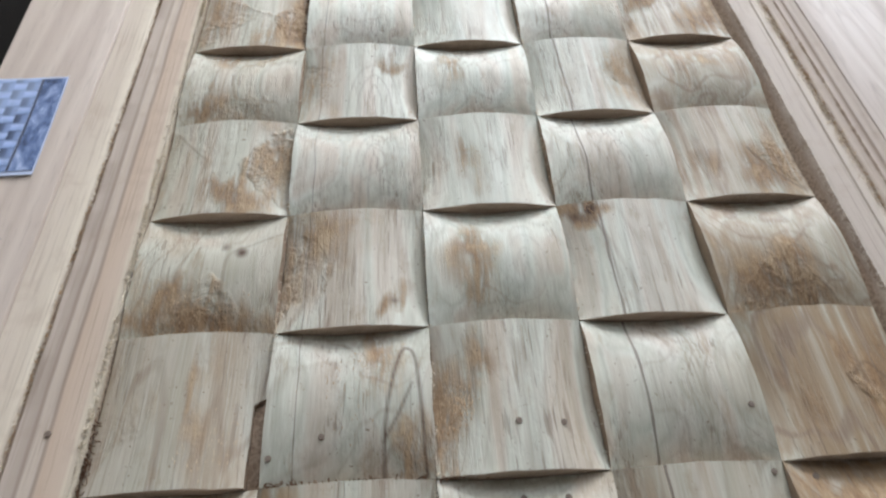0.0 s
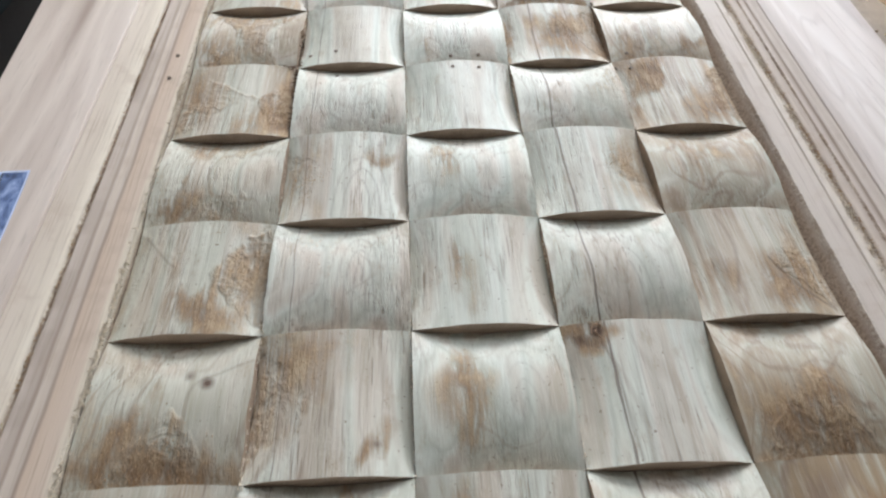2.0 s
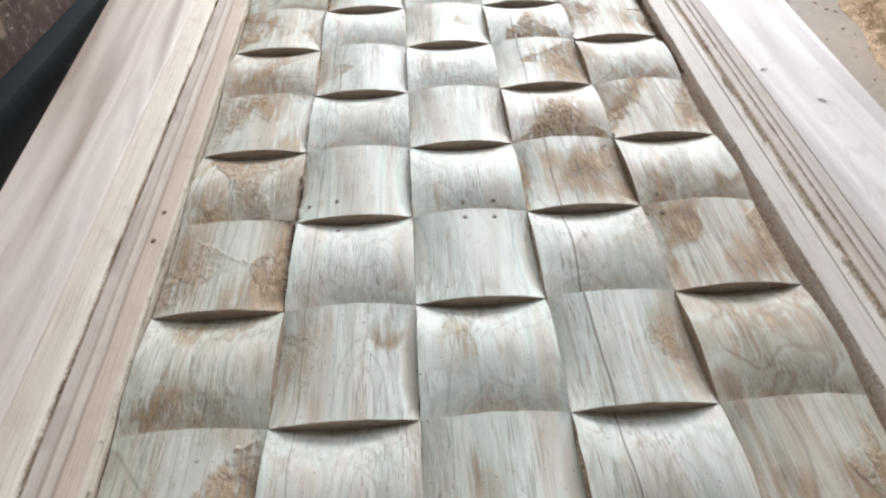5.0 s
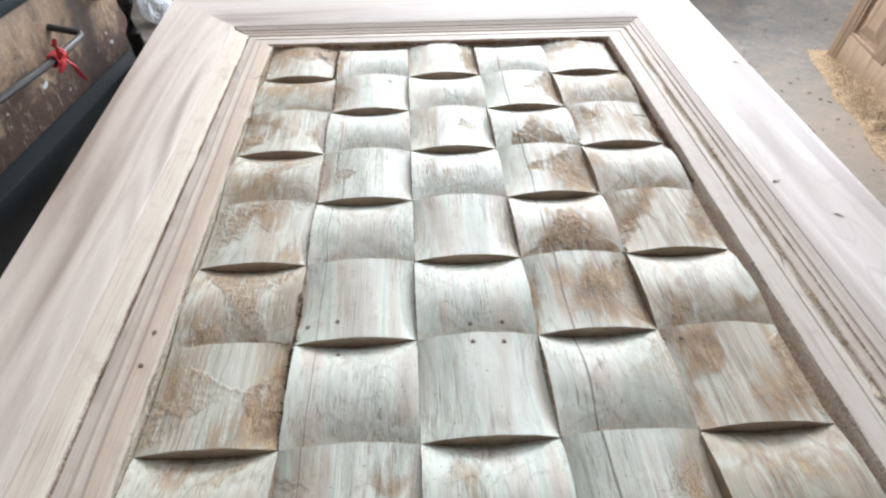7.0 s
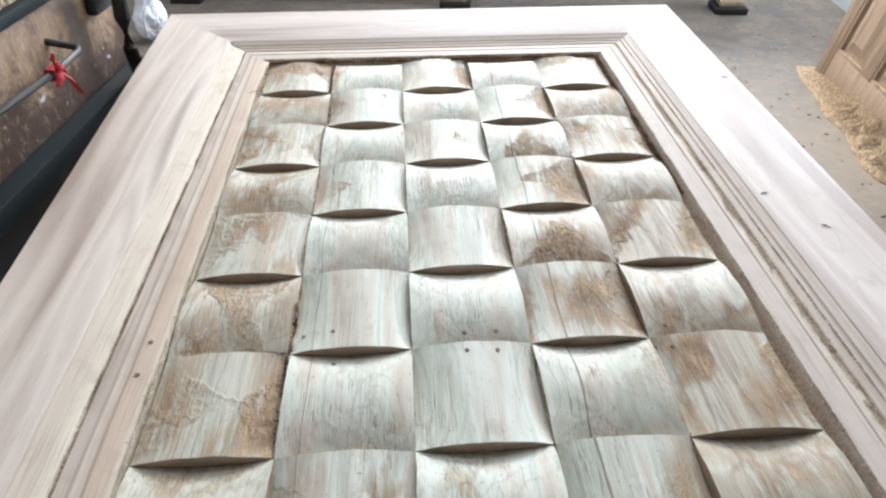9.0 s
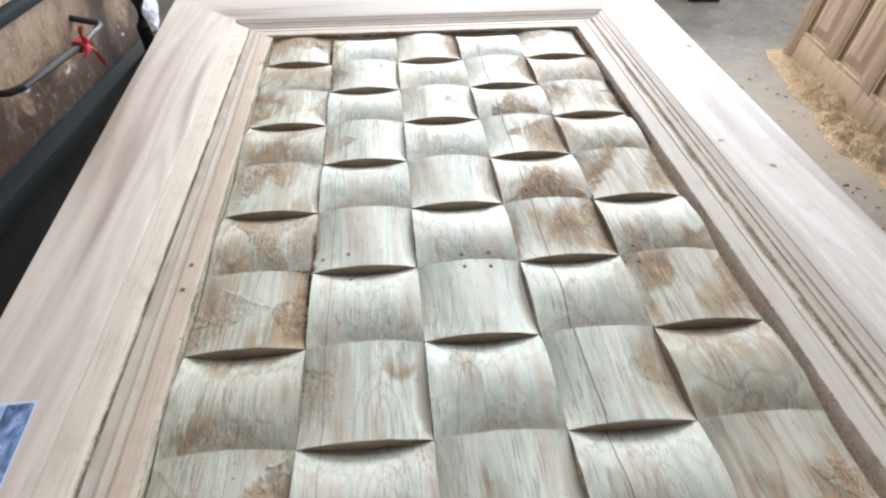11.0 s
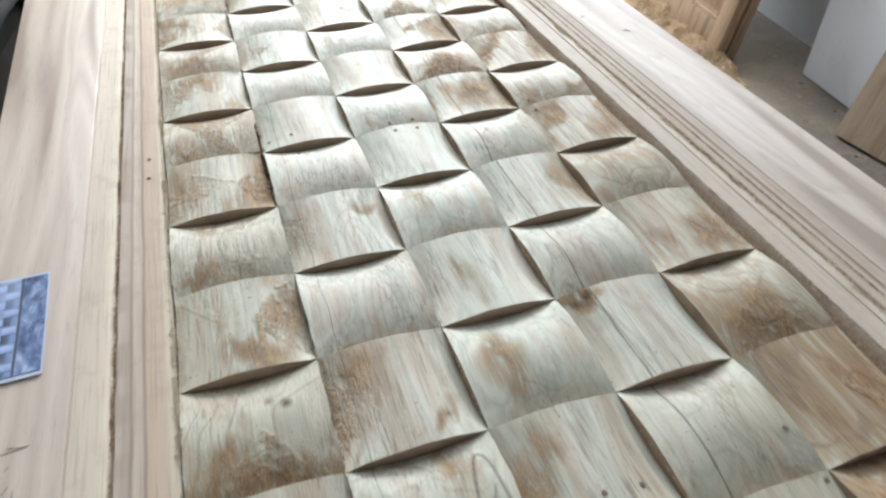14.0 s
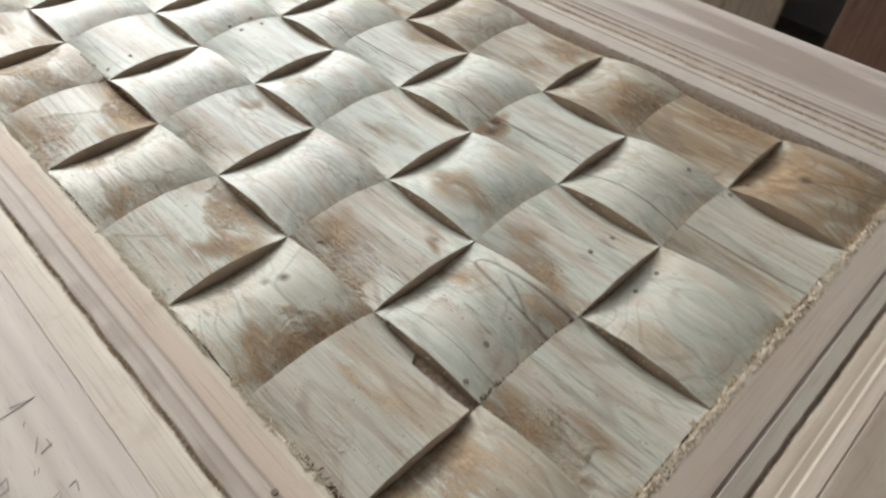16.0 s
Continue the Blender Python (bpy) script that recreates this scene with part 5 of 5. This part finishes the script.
def panelled_door(m, label, width, height, group):
    """Stands with its near foot at the origin; y along the width, the face looks to -x."""
    d = thing("panelled_door", m, label, "door", group)
    t, st = 0.042, 0.085
    part("stile", box(0, 0, 0, t, st, height, 0.003), M_DOOR2, d)
    part("stile", box(0, width - st, 0, t, width, height, 0.003), M_DOOR2, d)
    mid = (width - 4 * st) / 3
    for k in (1, 2):
        part("mullion", box(0.0, k * (st + mid), 0.13, t, k * (st + mid) + st, height - 0.12, 0.003), M_DOOR2, d)
    for z0, z1 in ((0.0, 0.13), (0.95, 1.07), (height - 0.12, height)):
        part("rail", box(0.001, st, z0, t - 0.001, width - st, z1, 0.003), M_DOOR2, d)
    for y0 in (st, 2 * st + mid, 3 * st + 2 * mid):
        for z0, z1 in ((0.13, 0.95), (1.07, height - 0.12)):
            p = part("panel", box(0.016, y0, z0, t - 0.014, y0 + mid, z1, 0), M_DOOR2, d)
            bm = bmesh.new()
            lo = [bm.verts.new((0.016, y, z)) for y, z in ((y0 + 0.03, z0 + 0.03), (y0 + mid - 0.03, z0 + 0.03), (y0 + mid - 0.03, z1 - 0.03), (y0 + 0.03, z1 - 0.03))]
            hi = [bm.verts.new((0.004, y, z)) for y, z in ((y0 + 0.07, z0 + 0.07), (y0 + mid - 0.07, z0 + 0.07), (y0 + mid - 0.07, z1 - 0.07), (y0 + 0.07, z1 - 0.07))]
            for k in range(4):
                bm.faces.new((lo[k], lo[(k + 1) % 4], hi[(k + 1) % 4], hi[k]))
            bm.faces.new(hi)
            bm.faces.new(lo[::-1])
            part("raised_field", bm, M_DOOR2, p, smooth=None)
            for a, b in (((y0, z0), (y0 + mid, z0 + 0.016)), ((y0, z1 - 0.016), (y0 + mid, z1)), ((y0, z0 + 0.017), (y0 + 0.016, z1 - 0.017)), ((y0 + mid - 0.016, z0 + 0.017), (y0 + mid, z1 - 0.017))):
                part("bead", box(0.003, a[0], a[1], 0.0155, b[0], b[1], 0.003), M_DOOR2, p)
    return d


LEAN = 10.0
panelled_door(ROOM @ pose(1.395, 2.19, 0.006, 0, LEAN, 0), "brown teak panelled door leaning upright against the wall", 1.03, 2.05, "doors leaning on the wall")
panelled_door(ROOM @ pose(1.465, 2.21, 0.006, 0, LEAN, 0), "brown teak panelled door leaning behind another", 1.0, 2.05, "doors leaning on the wall")
single("leaning_board", box(0, 0, 0, 0.04, 0.74, 2.05, 0.004), M_BOARD, "dull brown flush door blank leaning on the pier", "board", pose(1.79, 0.66, 0.011, 0, 15, 7), group="boards leaning on the wall")
single("dark_board", box(0, -0.9, 0, 0.04, 0.0, 2.0, 0.004), M_DARKBOARD, "dark stained board with a pale edge, leaning on the wall", "board", pose(1.83, 0.50, 0.005, 0, 10, 0), group="boards leaning on the wall")

# ---- sawdust ----


def heap(length, depth, height, seed):
    """A long heap against a foot line: x from the foot outwards to -x, y along."""
    nx, ny = 56, 400
    verts, faces = [], []
    for j in range(ny + 1):
        for i in range(nx + 1):
            f, g = i / nx, j / ny
            ends = min(1.0, g / 0.26, (1 - g) / 0.40)
            wide = depth * (0.55 + 0.45 * ends) * (1 + 0.3 * noise.noise((g * 5, seed, 0)))
            x, y = -f * wide, g * length
            body = max(0.0, (1 - f)) ** 0.75 * ends * height * (0.75 + 0.5 * noise.noise((g * 4, seed, 3)))
            lump = (noise.noise((x * 14, y * 14, seed)) * 0.020 + abs(noise.noise((x * 75, y * 75, seed))) * 0.016 + noise.noise((x * 190, y * 170, seed)) * 0.012) * min(1.0, body / 0.02)
            z = max(0.0005, body + lump) if 0 < f < 1 and 0 < g < 1 else -0.002
            verts.append((x + 0.01 * noise.noise((g * 30, f * 4, 1)), y, z))
    for j in range(ny):
        for i in range(nx):
            a = j * (nx + 1) + i
            faces.append((a, a + nx + 1, a + nx + 2, a + 1))
    me = bpy.data.meshes.new("sawdust_heap")
    me.from_pydata(verts, [], faces)
    me.materials.append(M_SAWDUST)
    me.shade_smooth()
    return me


tagged(new("sawdust_heap", heap(1.32, 0.15, 0.08, 2.0)), "golden brown sawdust heaped along the leaning door", "sawdust", kind="stuff").matrix_world = ROOM @ pose(1.43, 1.98, 0.0)


def litter(name, label, material, count, area, size, seed):
    rnd = random.Random(seed)
    verts, faces = [], []
    x0, y0, x1, y1 = area
    for _ in range(count):
        x, y, a = rnd.uniform(x0, x1), rnd.uniform(y0, y1), rnd.uniform(0, 6.28)
        ln, w = size * rnd.uniform(0.3, 1.6), size * rnd.uniform(0.08, 0.3)
        dx, dy = math.cos(a), math.sin(a)
        s = len(verts)
        for p, q, z in ((-1, -1, 0.001), (1, -1, 0.001), (1, 1, 0.001), (-1, 1, 0.001), (-0.8, 0, 0.004), (0.8, 0, 0.005)):
            verts.append((x + dx * ln * p / 2 - dy * w * q / 2, y + dy * ln * p / 2 + dx * w * q / 2, z))
        faces += [(s, s + 1, s + 5, s + 4), (s + 2, s + 3, s + 4, s + 5), (s + 1, s + 2, s + 5), (s + 3, s, s + 4)]
    me = bpy.data.meshes.new(name)
    me.from_pydata(verts, [], faces)
    me.materials.append(material)
    ob = new(name, me)
    ob.matrix_world = ROOM
    return tagged(ob, label, "litter", kind="stuff")


litter("dark_wood_chips", "dark wood chips scattered on the floor", M_CORE, 60, (-1.2, 1.6, 1.7, 4.6), 0.016, 7)
litter("dark_slivers", "dark wood slivers scattered on the floor beside the sawdust", M_CORE, 28, (0.75, 1.5, 1.35, 3.1), 0.017, 21)
litter("pale_shavings", "pale wood shavings scattered on the floor", M_FIBRE_PALE, 240, (0.9, 1.4, 1.8, 4.6), 0.012, 9)
